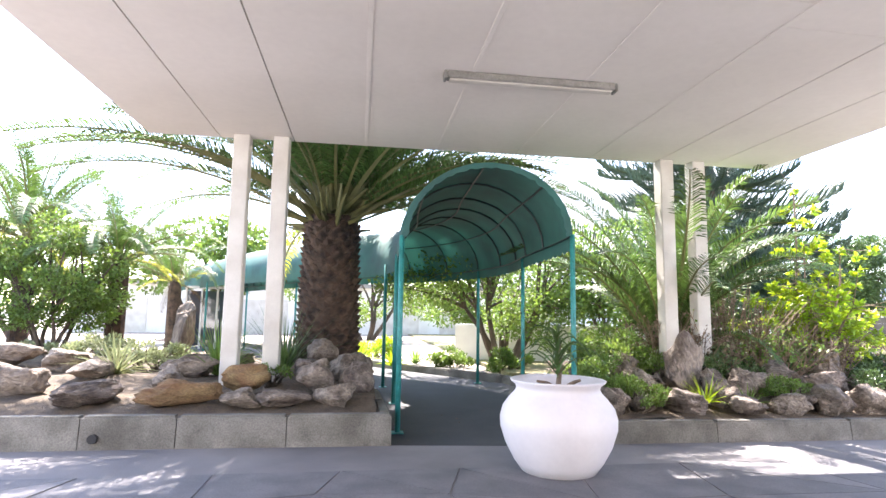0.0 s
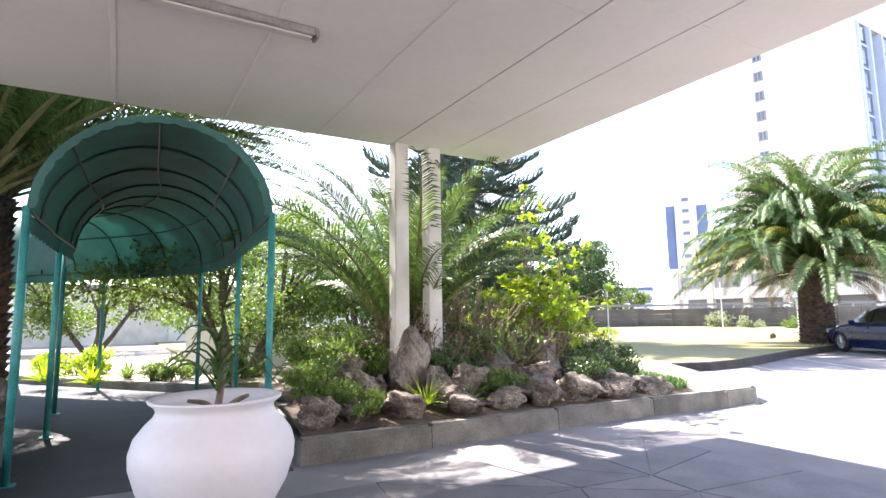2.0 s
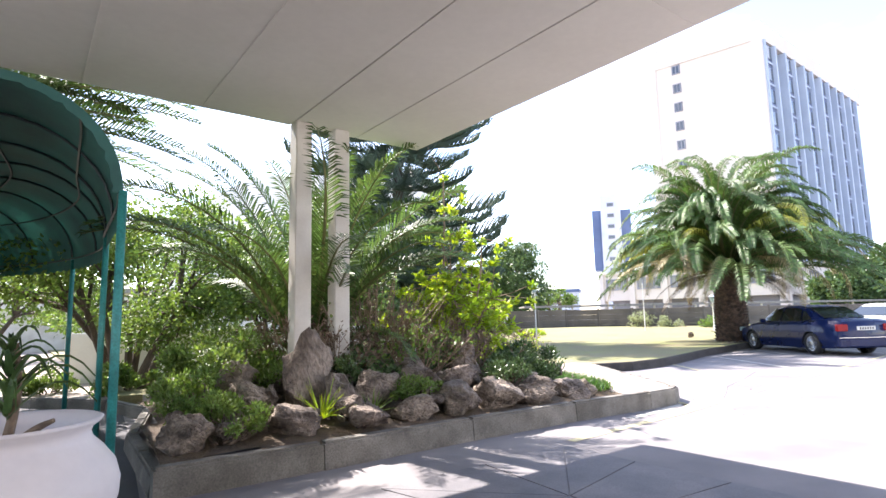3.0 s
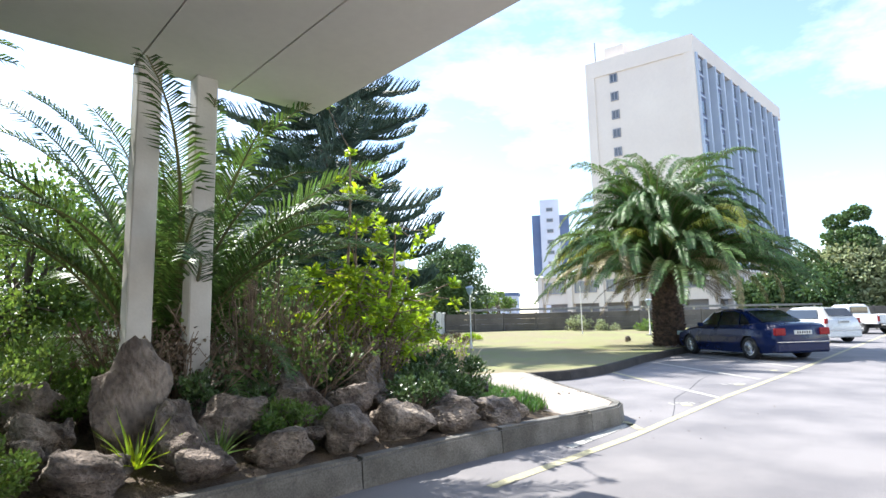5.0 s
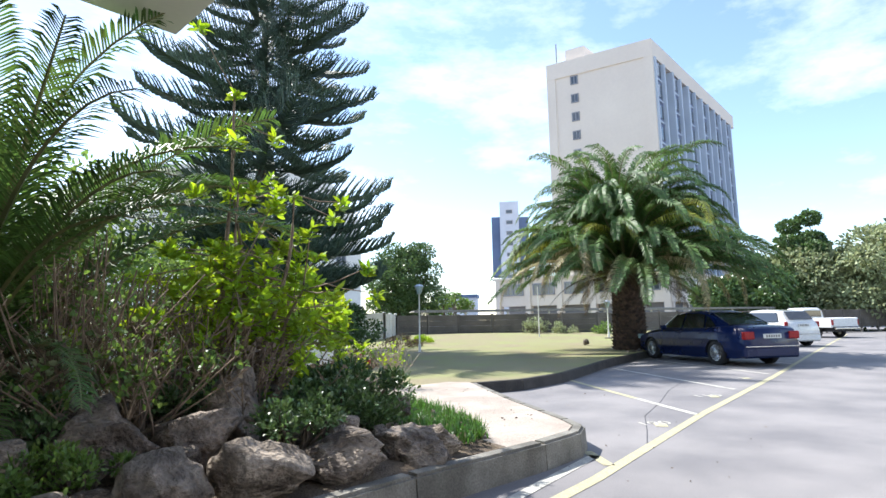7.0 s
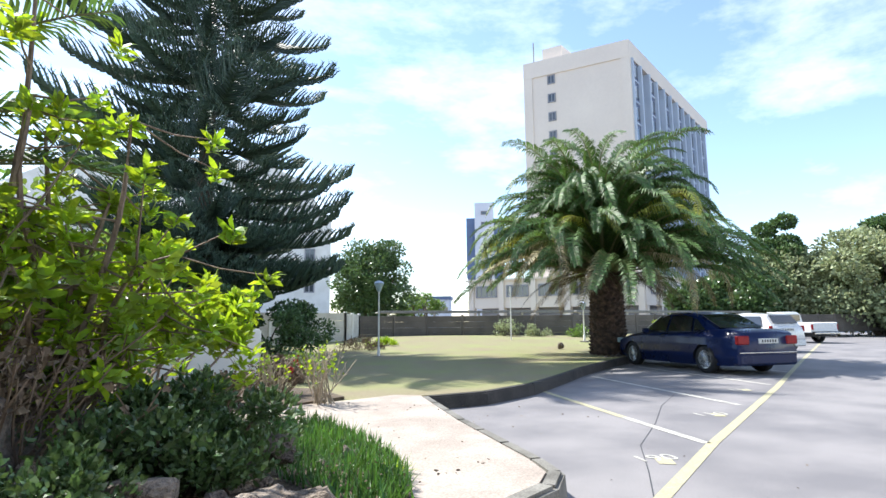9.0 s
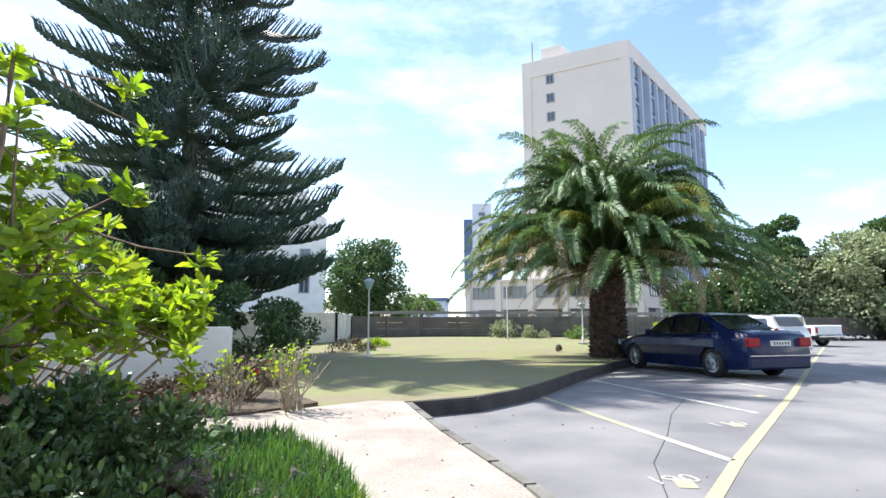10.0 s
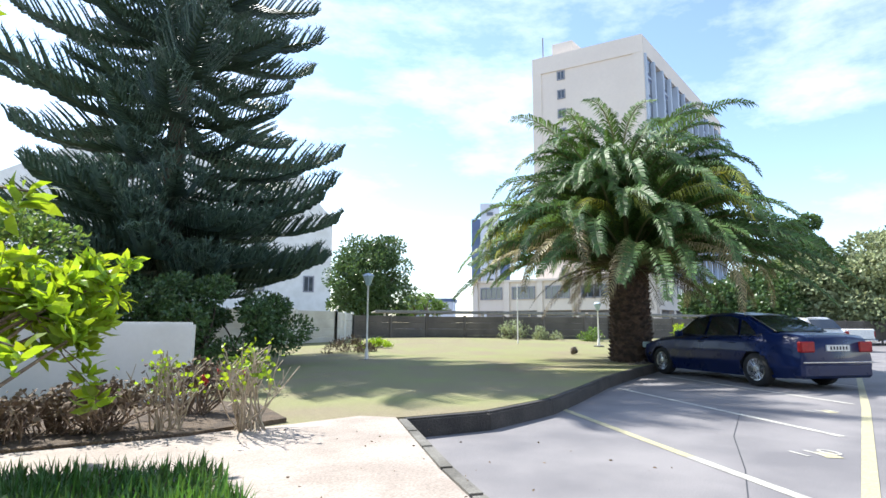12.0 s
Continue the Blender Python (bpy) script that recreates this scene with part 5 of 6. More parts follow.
paint("yellow_line", [(6.6, 5.42), (8.9, 5.50), (12.41, 5.82), (18.1, 6.16), (25.5, 6.72), (48, 8.3)], 0.052, M_YELLOW)
paint("yellow_line", [(9.70, 6.00), (9.36, 5.60)], 0.05, M_YELLOW)
paint("bay_line", [(15.13, 9.3), (13.35, 7.1)], 0.05, M_YELLOW)
paint("bay_line", [(13.35, 7.1), (12.38, 5.86)], 0.05, M_LINE)
for k in range(8):
    x = 15.35 + 3.12 * k
    paint("bay_line", [(x + 2.75, 9.75 + 0.12 * k), (x, 6.2 + 0.13 * k)], 0.045, M_LINE)
paint("bay_line", [(8.1, 5.72), (9.6, 5.86)], 0.05, M_LINE)


def ground_number(text, x, y, size, rz):
    cu = bpy.data.curves.new("number", "FONT")
    cu.body, cu.size, cu.extrude = text, size, 0.0005
    o = bpy.data.objects.new("number", cu)
    me = bpy.data.meshes.new_from_object(o)
    bpy.data.objects.remove(o)
    me.materials.append(M_LINE)
    ob = new("bay_number", me)
    ob.location, ob.rotation_euler = (x, y, EPS), (0, 0, radians(rz))
    tagged(ob, "faded white number painted on the asphalt bay", "painted number", "bay numbers")


ground_number("190", 11.25, 6.12, 0.28, -38)
ground_number("110", 14.0, 6.38, 0.32, -38)
ground_number("111", 17.05, 6.65, 0.32, -38)
for x, y in ((11.42, 5.95), (14.24, 6.2), (17.3, 6.5)):
    paint("yellow_patch", [(x - 0.10, y - 0.05), (x + 0.10, y + 0.07)], 0.07, M_YELLOW)


paint("asphalt_seam", [(10.2, 5.62), (11.0, 5.95), (11.9, 6.35), (13.2, 6.65), (14.6, 7.05), (16.5, 7.4)], 0.004, M_PATH, 0.003)
paint("asphalt_seam", [(9.0, 3.2), (11.5, 3.6), (15, 3.9), (22, 4.1)], 0.004, M_PATH, 0.003)


# ---- cars ----
def loft(rows, n_close=False):
    bm = bmesh.new()
    g = [[bm.verts.new(p) for p in r] for r in rows]
    for a, b in zip(g, g[1:]):
        for k in range(len(a) - 1):
            bm.faces.new((a[k], a[k + 1], b[k + 1], b[k]))
    for r, rev in ((g[0], True), (g[-1], False)):
        f = list(reversed(r)) if rev else r
        try:
            bm.faces.new(f)
        except ValueError:
            pass
    bmesh.ops.recalc_face_normals(bm, faces=bm.faces)
    return bm


def section(x, zb, zs, zt, wb, ws, wt):
    """Half-loop across the car: sill, shoulder, top."""
    return [(x, -wb, zb), (x, -ws * 0.995, zb + (zs - zb) * 0.35), (x, -ws, zb + (zs - zb) * 0.7), (x, -ws * 0.97, zs), (x, -wt, zt - 0.015), (x, -wt * 0.6, zt), (x, 0, zt + 0.006),
            (x, wt * 0.6, zt), (x, wt, zt - 0.015), (x, ws * 0.97, zs), (x, ws, zb + (zs - zb) * 0.7), (x, ws * 0.995, zb + (zs - zb) * 0.35), (x, wb, zb)]


def wheel(parent, x, y, r, w, side, rim_mat=M_RIM):
    wh = thing("wheel", (x, y, r), "black-tyred wheel with a spoked silver alloy rim")
    wh.parent = parent
    rot = pose(0, 0, 0, 90, 0, 0)
    prof = [(r * 0.66, -w / 2), (r * 0.94, -w / 2), (r, -w * 0.34), (r, w * 0.34), (r * 0.94, w / 2), (r * 0.66, w / 2), (r * 0.64, 0), (r * 0.66, -w / 2)]
    bm = lathe(prof, 32)
    bmesh.ops.transform(bm, matrix=rot, verts=bm.verts)
    part("tyre", bm, M_TYRE, wh, smooth=True)
    bm = lathe([(r * 0.66, -w * 0.46), (r * 0.67, -w * 0.2), (r * 0.67, w * 0.2), (r * 0.66, w * 0.46), (r * 0.60, w * 0.44), (r * 0.58, 0.0), (0.001, 0.0)], 28)
    for k in range(15):
        a = 2 * math.pi * k / 15
        add_tube(bm, [(0.03 * math.cos(a), 0.03 * math.sin(a), w * 0.34), (r * 0.62 * math.cos(a), r * 0.62 * math.sin(a), w * 0.44)], 0.013, 0.010, 4)
    bmesh.ops.transform(bm, matrix=pose(0, 0, 0, 90 if side < 0 else -90, 0, 0), verts=bm.verts)
    part("rim", bm, rim_mat, wh, "spoked silver alloy rim")
    bm = lathe([(0.07, 0.0), (0.07, w * 0.42), (0.05, w * 0.46), (0.001, w * 0.47)], 14)
    bmesh.ops.transform(bm, matrix=pose(0, 0, 0, 90 if side < 0 else -90, 0, 0), verts=bm.verts)
    part("hub_cap", bm, rim_mat, wh)
    bm = lathe([(r * 0.6, 0), (0.001, 0.0)], 20)
    bmesh.ops.transform(bm, matrix=pose(0, 0, 0, 90, 0, 0), verts=bm.verts)
    part("brake_disc", bm, M_BLACK, wh)


def interp_sections(keys, step=0.12):
    xs = [k[0] for k in keys]
    out = []
    n = int((xs[-1] - xs[0]) / step)
    for i in range(n + 1):
        x = xs[0] + (xs[-1] - xs[0]) * i / n
        for a, b in zip(keys, keys[1:]):
            if a[0] <= x <= b[0] + 1e-9:
                t = (x - a[0]) / (b[0] - a[0])
                out.append(section(x, *[u * (1 - t) + v * t for u, v in zip(a[1:], b[1:])]))
                break
    return out


def arch_cut(bm, wheels, r):
    """Opens round wheel arches in the flanks."""
    for f in list(bm.faces):
        c = f.calc_center_median()
        for wx in wheels:
            if abs(c.y) > 0.55 and (c.x - wx) ** 2 + (c.z - r * 0.95) ** 2 < (r * 1.12) ** 2:
                bm.faces.remove(f)
                break


def car(name, loc, rz, scale, paintm, kind, label, keys, cabin, glass, wheels, wr, L, tail, plate_x):
    t = thing(name, loc, label, "car", "parked cars", radians(rz))
    t.scale = (scale, scale, scale)
    bm = loft(interp_sections(keys, 0.055))
    bmesh.ops.subdivide_edges(bm, edges=[e for e in bm.edges if abs(e.verts[0].co.x - e.verts[1].co.x) < 1e-4 and abs(e.verts[0].co.y) > 0.5 and e.calc_length() > 0.12], cuts=3)
    arch_cut(bm, wheels, wr)
    part("body", bm, paintm, t, smooth=True)
    part("underbody", box((-L / 2 + 0.35, -0.60, 0.22), (L / 2 - 0.25, 0.60, 0.6)), M_BLACK, t)
    part("cabin", loft(cabin), paintm, t, smooth=False)
    for nm, poly in glass:
        bm = bmesh.new()
        vs = [bm.verts.new(p) for p in poly]
        bm.faces.new(vs)
        r = bmesh.ops.extrude_face_region(bm, geom=bm.faces[:])
        c = sum((Vector(p) for p in poly), Vector()) / len(poly)
        nr = (Vector(poly[1]) - Vector(poly[0])).cross(Vector(poly[2]) - Vector(poly[0])).normalized()
        if nr.dot(c - Vector((c.x * 0.2, 0, 0.9))) < 0:
            nr = -nr
        bmesh.ops.translate(bm, verts=[v for v in r["geom"] if isinstance(v, bmesh.types.BMVert)], vec=nr * 0.012)
        bmesh.ops.recalc_face_normals(bm, faces=bm.faces)
        part(nm, bm, M_CGLASS, t, "dark tinted car glass")
    for wx in wheels:
        for s in (-1, 1):
            wheel(t, wx, s * 0.76, wr, 0.2, s)
            bm = bmesh.new()
            n = 14
            a = [bm.verts.new((wx + wr * 1.15 * math.cos(math.pi * k / n), s * 0.45, wr * 0.95 + wr * 1.15 * math.sin(math.pi * k / n))) for k in range(n + 1)]
            b = [bm.verts.new((wx + wr * 1.15 * math.cos(math.pi * k / n), s * 0.885, wr * 0.95 + wr * 1.15 * math.sin(math.pi * k / n))) for k in range(n + 1)]
            for k in range(n):
                bm.faces.new((a[k], a[k + 1], b[k + 1], b[k]))
            part("wheel_arch", bm, M_BLACK, t)
    tx, tz, tw, th = tail
    for s in (-1, 1):
        part("tail_light", box((tx, s * (0.80 - tw) - 0.0, tz), (tx + 0.10, s * 0.815, tz + th) if s > 0 else (tx + 0.10, s * (0.80 - tw), tz + th), 0.02) if s > 0 else
             box((tx, -0.815, tz), (tx + 0.10, -(0.80 - tw), tz + th), 0.02), M_RED, t, "red rear light cluster")
        part("headlight", box((L / 2 - 0.22, s * 0.64 - 0.17, 0.6), (L / 2 - 0.10, s * 0.64 + 0.17, 0.74), 0.02), M_FROST, t, "clear headlight")
    part("number_plate", box((plate_x, -0.26, tz + 0.02), (plate_x + 0.03, 0.26, tz + 0.13), 0.004), M_PLATE, t, "white number plate")
    for k in range(6):
        part("plate_mark", box((plate_x - 0.004, -0.2 + k * 0.07, tz + 0.045), (plate_x - 0.0005, -0.165 + k * 0.07, tz + 0.105)), M_BLACK, t, "dark unreadable mark")
    part("bumper", box((-L / 2 - 0.03, -0.80, 0.22), (-L / 2 + 0.22, 0.80, 0.50), 0.05), paintm, t)
    part("bumper_trim", box((-L / 2 - 0.042, -0.78, 0.49), (-L / 2 - 0.02, 0.78, 0.515), 0.005), M_CHROME, t, "thin bright bumper strip")
    for s in (-1, 1):
        part("wing_mirror", box((0.62, s * 0.93 - 0.09, 0.90), (0.74, s * 0.93 + 0.09, 1.03), 0.03), paintm, t)
        part("side_strip", box((-1.0, s * 0.872 - 0.01, 0.56), (1.0, s * 0.872 + 0.01, 0.59), 0.004), M_BLACK, t, "black rubbing strip along the doors")
        for x in (0.05, -0.85):
            part("door_handle", box((x - 0.1, s * 0.872 - 0.014, 0.80), (x + 0.08, s * 0.872 + 0.014, 0.825), 0.006), paintm, t)
        part("window_trim", tube([(0.95, s * 0.80, 0.925), (-0.2, s * 0.835, 0.945), (-1.55, s * 0.79, 0.965)], 0.008, None, 4), M_CHROME, t, "thin bright trim under the side windows")
    return t


SEDAN = [(-2.39, 0.30, 0.66, 0.93, 0.68, 0.78, 0.66), (-2.28, 0.22, 0.74, 0.985, 0.74, 0.82, 0.68), (-2.0, 0.20, 0.82, 1.02, 0.78, 0.87, 0.70), (-1.5, 0.18, 0.86, 1.02, 0.80, 0.89, 0.72),
         (-0.5, 0.17, 0.87, 0.95, 0.80, 0.895, 0.76), (0.9, 0.17, 0.84, 0.945, 0.80, 0.89, 0.76), (1.6, 0.18, 0.78, 0.88, 0.78, 0.87, 0.70), (2.15, 0.24, 0.68, 0.76, 0.72, 0.80, 0.62), (2.38, 0.36, 0.56, 0.62, 0.55, 0.66, 0.5)]


def cab(x, z, w0, w, z0=0.90):
    return [(x, -w0, z0), (x, -w, z - 0.05), (x, -w * 0.8, z), (x, 0, z + 0.015), (x, w * 0.8, z), (x, w, z - 0.05), (x, w0, z0)]


SED_CAB = [cab(-1.75, 1.00, 0.70, 0.66), cab(-0.98, 1.36, 0.78, 0.60), cab(-0.5, 1.42, 0.80, 0.60), cab(0.05, 1.42, 0.80, 0.60), cab(0.42, 1.35, 0.79, 0.61), cab(1.12, 0.945, 0.74, 0.70)]


def side_glass(s):
    return [("side_window", [(0.88, s * 0.775, 0.965), (0.42, s * 0.635, 1.29), (-0.02, s * 0.628, 1.345), (-0.02, s * 0.812, 0.955)]),
            ("side_window", [(-0.09, s * 0.812, 0.955), (-0.09, s * 0.628, 1.345), (-0.62, s * 0.628, 1.345), (-0.86, s * 0.645, 1.29), (-0.96, s * 0.80, 0.965)]),
            ("quarter_window", [(-1.02, s * 0.795, 0.97), (-0.93, s * 0.65, 1.275), (-1.06, s * 0.66, 1.225), (-1.38, s * 0.75, 0.995)])]


SED_GLASS = [("rear_window", [(-1.70, -0.60, 1.035), (-1.03, -0.54, 1.352), (-1.03, 0.54, 1.352), (-1.70, 0.60, 1.035)]),
             ("windscreen", [(1.10, -0.64, 0.97), (0.46, -0.56, 1.34), (0.46, 0.56, 1.34), (1.10, 0.64, 0.97)])] + side_glass(1) + side_glass(-1)
CAR_RZ = 55.0
car("saloon_car", (21.8, 8.6, 0.0), CAR_RZ, 1.0, M_CARBLUE, "sedan", "dark metallic blue four-door saloon parked by the palm tree", SEDAN, SED_CAB, SED_GLASS, (-1.40, 1.43), 0.32, 4.74,
    (-2.41, 0.68, 0.30, 0.19), -2.42)
HATCH = [(-1.95, 0.42, 0.66, 0.90, 0.66, 0.76, 0.66), (-1.88, 0.26, 0.80, 1.0, 0.74, 0.82, 0.70), (-1.3, 0.2, 0.88, 1.0, 0.78, 0.85, 0.74), (0.8, 0.2, 0.88, 0.98, 0.78, 0.85, 0.72), (1.5, 0.22, 0.78, 0.86, 0.74, 0.82, 0.66), (1.92, 0.36, 0.6, 0.66, 0.55, 0.66, 0.5)]
HCAB = [cab(-1.86, 1.02, 0.72, 0.68), cab(-1.55, 1.42, 0.76, 0.60), cab(-0.5, 1.50, 0.78, 0.60), cab(0.1, 1.47, 0.77, 0.60), cab(1.1, 0.97, 0.72, 0.68)]
HGL = [("rear_window", [(-1.85, -0.58, 1.09), (-1.59, -0.52, 1.40), (-1.59, 0.52, 1.40), (-1.85, 0.58, 1.09)]),
       ("windscreen", [(1.06, -0.6, 1.01), (0.16, -0.54, 1.45), (0.16, 0.54, 1.45), (1.06, 0.6, 1.01)])] + \
      [("side_window", [(0.8, s * 0.765, 1.0), (0.15, s * 0.635, 1.38), (-1.35, s * 0.635, 1.36), (-1.5, s * 0.76, 1.0)]) for s in (-1, 1)]
car("hatchback_car", (31.9, 9.3, 0.0), CAR_RZ, 1.0, M_CARWHITE, "hatch", "white hatchback parked beyond the blue saloon", HATCH, HCAB, HGL, (-1.25, 1.2), 0.3, 3.9, (-1.93, 0.78, 0.12, 0.22), -1.99)


def pickup(loc, rz, scale):
    t = thing("pickup_truck", loc, "white double-cab pickup truck parked in a far bay", "pickup truck", "parked cars", radians(rz))
    t.scale = (scale, scale, scale)
    keys = [(-0.6, 0.42, 0.86, 1.05, 0.8, 0.86, 0.78), (0.9, 0.42, 0.86, 1.05, 0.8, 0.86, 0.78), (1.9, 0.42, 0.84, 1.0, 0.78, 0.86, 0.74), (2.5, 0.5, 0.74, 0.86, 0.72, 0.8, 0.66)]
    bm = loft(interp_sections(keys, 0.06))
    arch_cut(bm, (1.65,), 0.36)
    part("body", bm, M_CARWHITE, t, smooth=True)
    part("cabin", loft([cab(-0.55, 1.55, 0.78, 0.64, 1.0), cab(-0.4, 1.66, 0.8, 0.64, 1.0), cab(0.5, 1.66, 0.8, 0.64, 1.0), cab(1.3, 1.05, 0.76, 0.7, 1.0)]), M_CARWHITE, t)
    for s in (-1, 1):
        part("side_window", box((-0.35, s * 0.745 - 0.04, 1.13), (0.62, s * 0.745 + 0.04, 1.48), 0.02), M_CGLASS, t, "dark tinted car glass")
        part("bed_side", box((-2.5, s * 0.84 - 0.05, 0.55), (-0.62, s * 0.84 + 0.05, 1.08), 0.03), M_CARWHITE, t)
        part("tail_light", box((-2.54, s * 0.82 - 0.05, 0.7), (-2.48, s * 0.82 + 0.05, 0.98), 0.01), M_RED, t, "red rear light cluster")
        for wx in (-1.4, 1.65):
            wheel(t, wx, s * 0.78, 0.36, 0.22, s)
    part("rear_window", box((-0.60, -0.55, 1.15), (-0.555, 0.55, 1.5), 0.01), M_CGLASS, t, "dark tinted car glass")
    part("bed_floor", box((-2.48, -0.8, 0.6), (-0.62, 0.8, 0.68)), M_CARWHITE, t)
    part("tailgate", box((-2.55, -0.78, 0.6), (-2.48, 0.78, 1.06), 0.02), M_CARWHITE, t)
    part("bumper", box((-2.68, -0.8, 0.46), (-2.56, 0.8, 0.58), 0.03), M_CHROME, t)
    part("underbody", box((-2.3, -0.6, 0.35), (2.3, 0.6, 0.6)), M_BLACK, t)


pickup((42.6, 9.6, 0), CAR_RZ, 1.0)


# ---- fence, wall, posts ----
def precast_fence(line, h, z0, label, pale=False, step=1.75):
    t = thing("fence", (0, 0, 0), label, "concrete fence", "boundary fences")
    pts = resample([(*p, 0) for p in line], step)
    rows = 4
    for i, p in enumerate(pts):
        part("post", box((p.x - 0.06, p.y - 0.06, 0), (p.x + 0.06, p.y + 0.06, z0 + h + 0.05), 0.01), M_WHITE if pale else M_FENCE, t)
    for a, b in zip(pts, pts[1:]):
        d = b - a
        ang = math.atan2(d.y, d.x)
        c = (a + b) / 2
        m = Matrix.Translation((c.x, c.y, 0)) @ Matrix.Rotation(ang, 4, "Z")
        for k in range(rows):
            z = z0 - 0.1 + k * (h + 0.1) / rows
            bm = box((-d.length / 2 + 0.05, -0.025, z + 0.002), (d.length / 2 - 0.05, 0.025, z + (h + 0.1) / rows - 0.002), 0.01, m)
            part("panel", bm, M_POST if pale else M_FENCE, t)
    return t


precast_fence([(25.1, 25.5), (28.8, 24.2), (33.2, 17.8), (44, 14.0), (60, 4.8), (62, -8)], 1.12, 0.47, "weathered grey precast concrete panel fence behind the lawn")
precast_fence([(15.5, 24.5), (22.7, 23.7)], 1.28, 0.42, "pale painted precast concrete fence beside the lawn", True)
precast_fence([(22.7, 23.7), (25.1, 25.5)], 1.22, 0.45, "pale painted precast concrete fence beside the lawn", True, 1.2)

part("garden_wall", prism([(11.46, 12.42), (11.6, 12.62), (7.0, 14.2), (2.8, 15.4), (2.75, 15.2), (6.9, 13.95)], 0.0, 1.14, 0.03), M_WHITE, kind="structure")


def lamp_post(x, y, h, label, z=0.16):
    t = thing("lamp_post", (x, y, z), label, "lamp post", "lamp posts")
    part("footing", box((-0.16, -0.16, -0.06), (0.16, 0.16, 0.05), 0.015), M_KERB, t)
    part("pole", lathe([(0.055, 0.04), (0.045, 0.3), (0.028, 0.35), (0.024, h - 0.32), (0.04, h - 0.30)], 12), M_WHITE, t, smooth=True)
    part("lantern", lathe([(0.05, h - 0.30), (0.07, h - 0.27), (0.15, h - 0.05), (0.15, h - 0.04)], 8, True), M_FROST, t, "tapered frosted lantern glass")
    part("cap", lathe([(0.165, h - 0.045), (0.16, h - 0.02), (0.10, h + 0.03), (0.02, h + 0.05)], 8, True), M_PALEBLUE, t, "pale metal lantern cap")


lamp_post(18.5, 17.05, 2.36, "white garden lamp post with a tapered lantern on the lawn")
lamp_post(29.45, 15.35, 1.75, "small white lamp post beyond the lawn", lawn_z(29.45, 15.35))
t = thing("flag_mast", (28.2, 18.4, lawn_z(28.2, 18.4) - 0.02), "thin pale metal pole standing on the lawn", "pole")
part("pole", tube([(0, 0, 0), (0, 0, 2.5)], 0.028, 0.02, 8), M_WHITE, t)

t = thing("carport", (0, 0, 0), "low flat-roofed carport behind the precast fence", "carport")
cp = [((27.5, 26.6), (36.4, 19.6)), ((36.4, 19.6), (52, 13.5))]
for a, b in cp:
    d = Vector((b[0] - a[0], b[1] - a[1], 0))
    m = Matrix.Translation(((a[0] + b[0]) / 2, (a[1] + b[1]) / 2, 0)) @ Matrix.Rotation(math.atan2(d.y, d.x), 4, "Z")
    part("roof", box((-d.length / 2, -0.6, 1.80), (d.length / 2, 2.2, 1.88), 0.01, m), M_GREY, t)
    part("fascia", box((-d.length / 2, -0.64, 1.76), (d.length / 2, -0.605, 1.90), 0.005, m), M_GREY, t)
    for k in range(5):
        x = -d.length / 2 + 0.5 + k * (d.length - 1) / 4
        part("post", box((x - 0.05, -0.4, 0), (x + 0.05, -0.3, 1.80), 0.01, m), M_WHITE, t)


# ---- buildings ----
def frame_mat(o, ux, uy):
    return Matrix(((ux.x, uy.x, 0, o.x), (ux.y, uy.y, 0, o.y), (0, 0, 1, 0), (0, 0, 0, 1)))


def far_window(parent, m, x, z, w, h, frame_w=0.12, mullions=1, name="window"):
    """A recessed window in the plane y = 0 of m, which faces -y."""
    wn = part(name, box((x, -0.03, z), (x + w, 0.10, z + h), 0, m), M_WIN, parent, "dark glazed window")
    bm = bmesh.new()
    for a, b in (((x - 0.05, z - 0.05), (x + w + 0.05, z + frame_w)), ((x - 0.05, z + h - frame_w), (x + w + 0.05, z + h + 0.05)), ((x - 0.05, z), (x + frame_w, z + h)), ((x + w - frame_w, z), (x + w + 0.05, z + h))):
        add_box(bm, (a[0], -0.10, a[1]), (b[0], 0.05, b[1]), m)
    for k in range(mullions):
        c = x + w * (k + 1) / (mullions + 1)
        add_box(bm, (c - 0.05, -0.08, z), (c + 0.05, 0.02, z + h), m)
    part("frame", bm, M_BAY, wn)


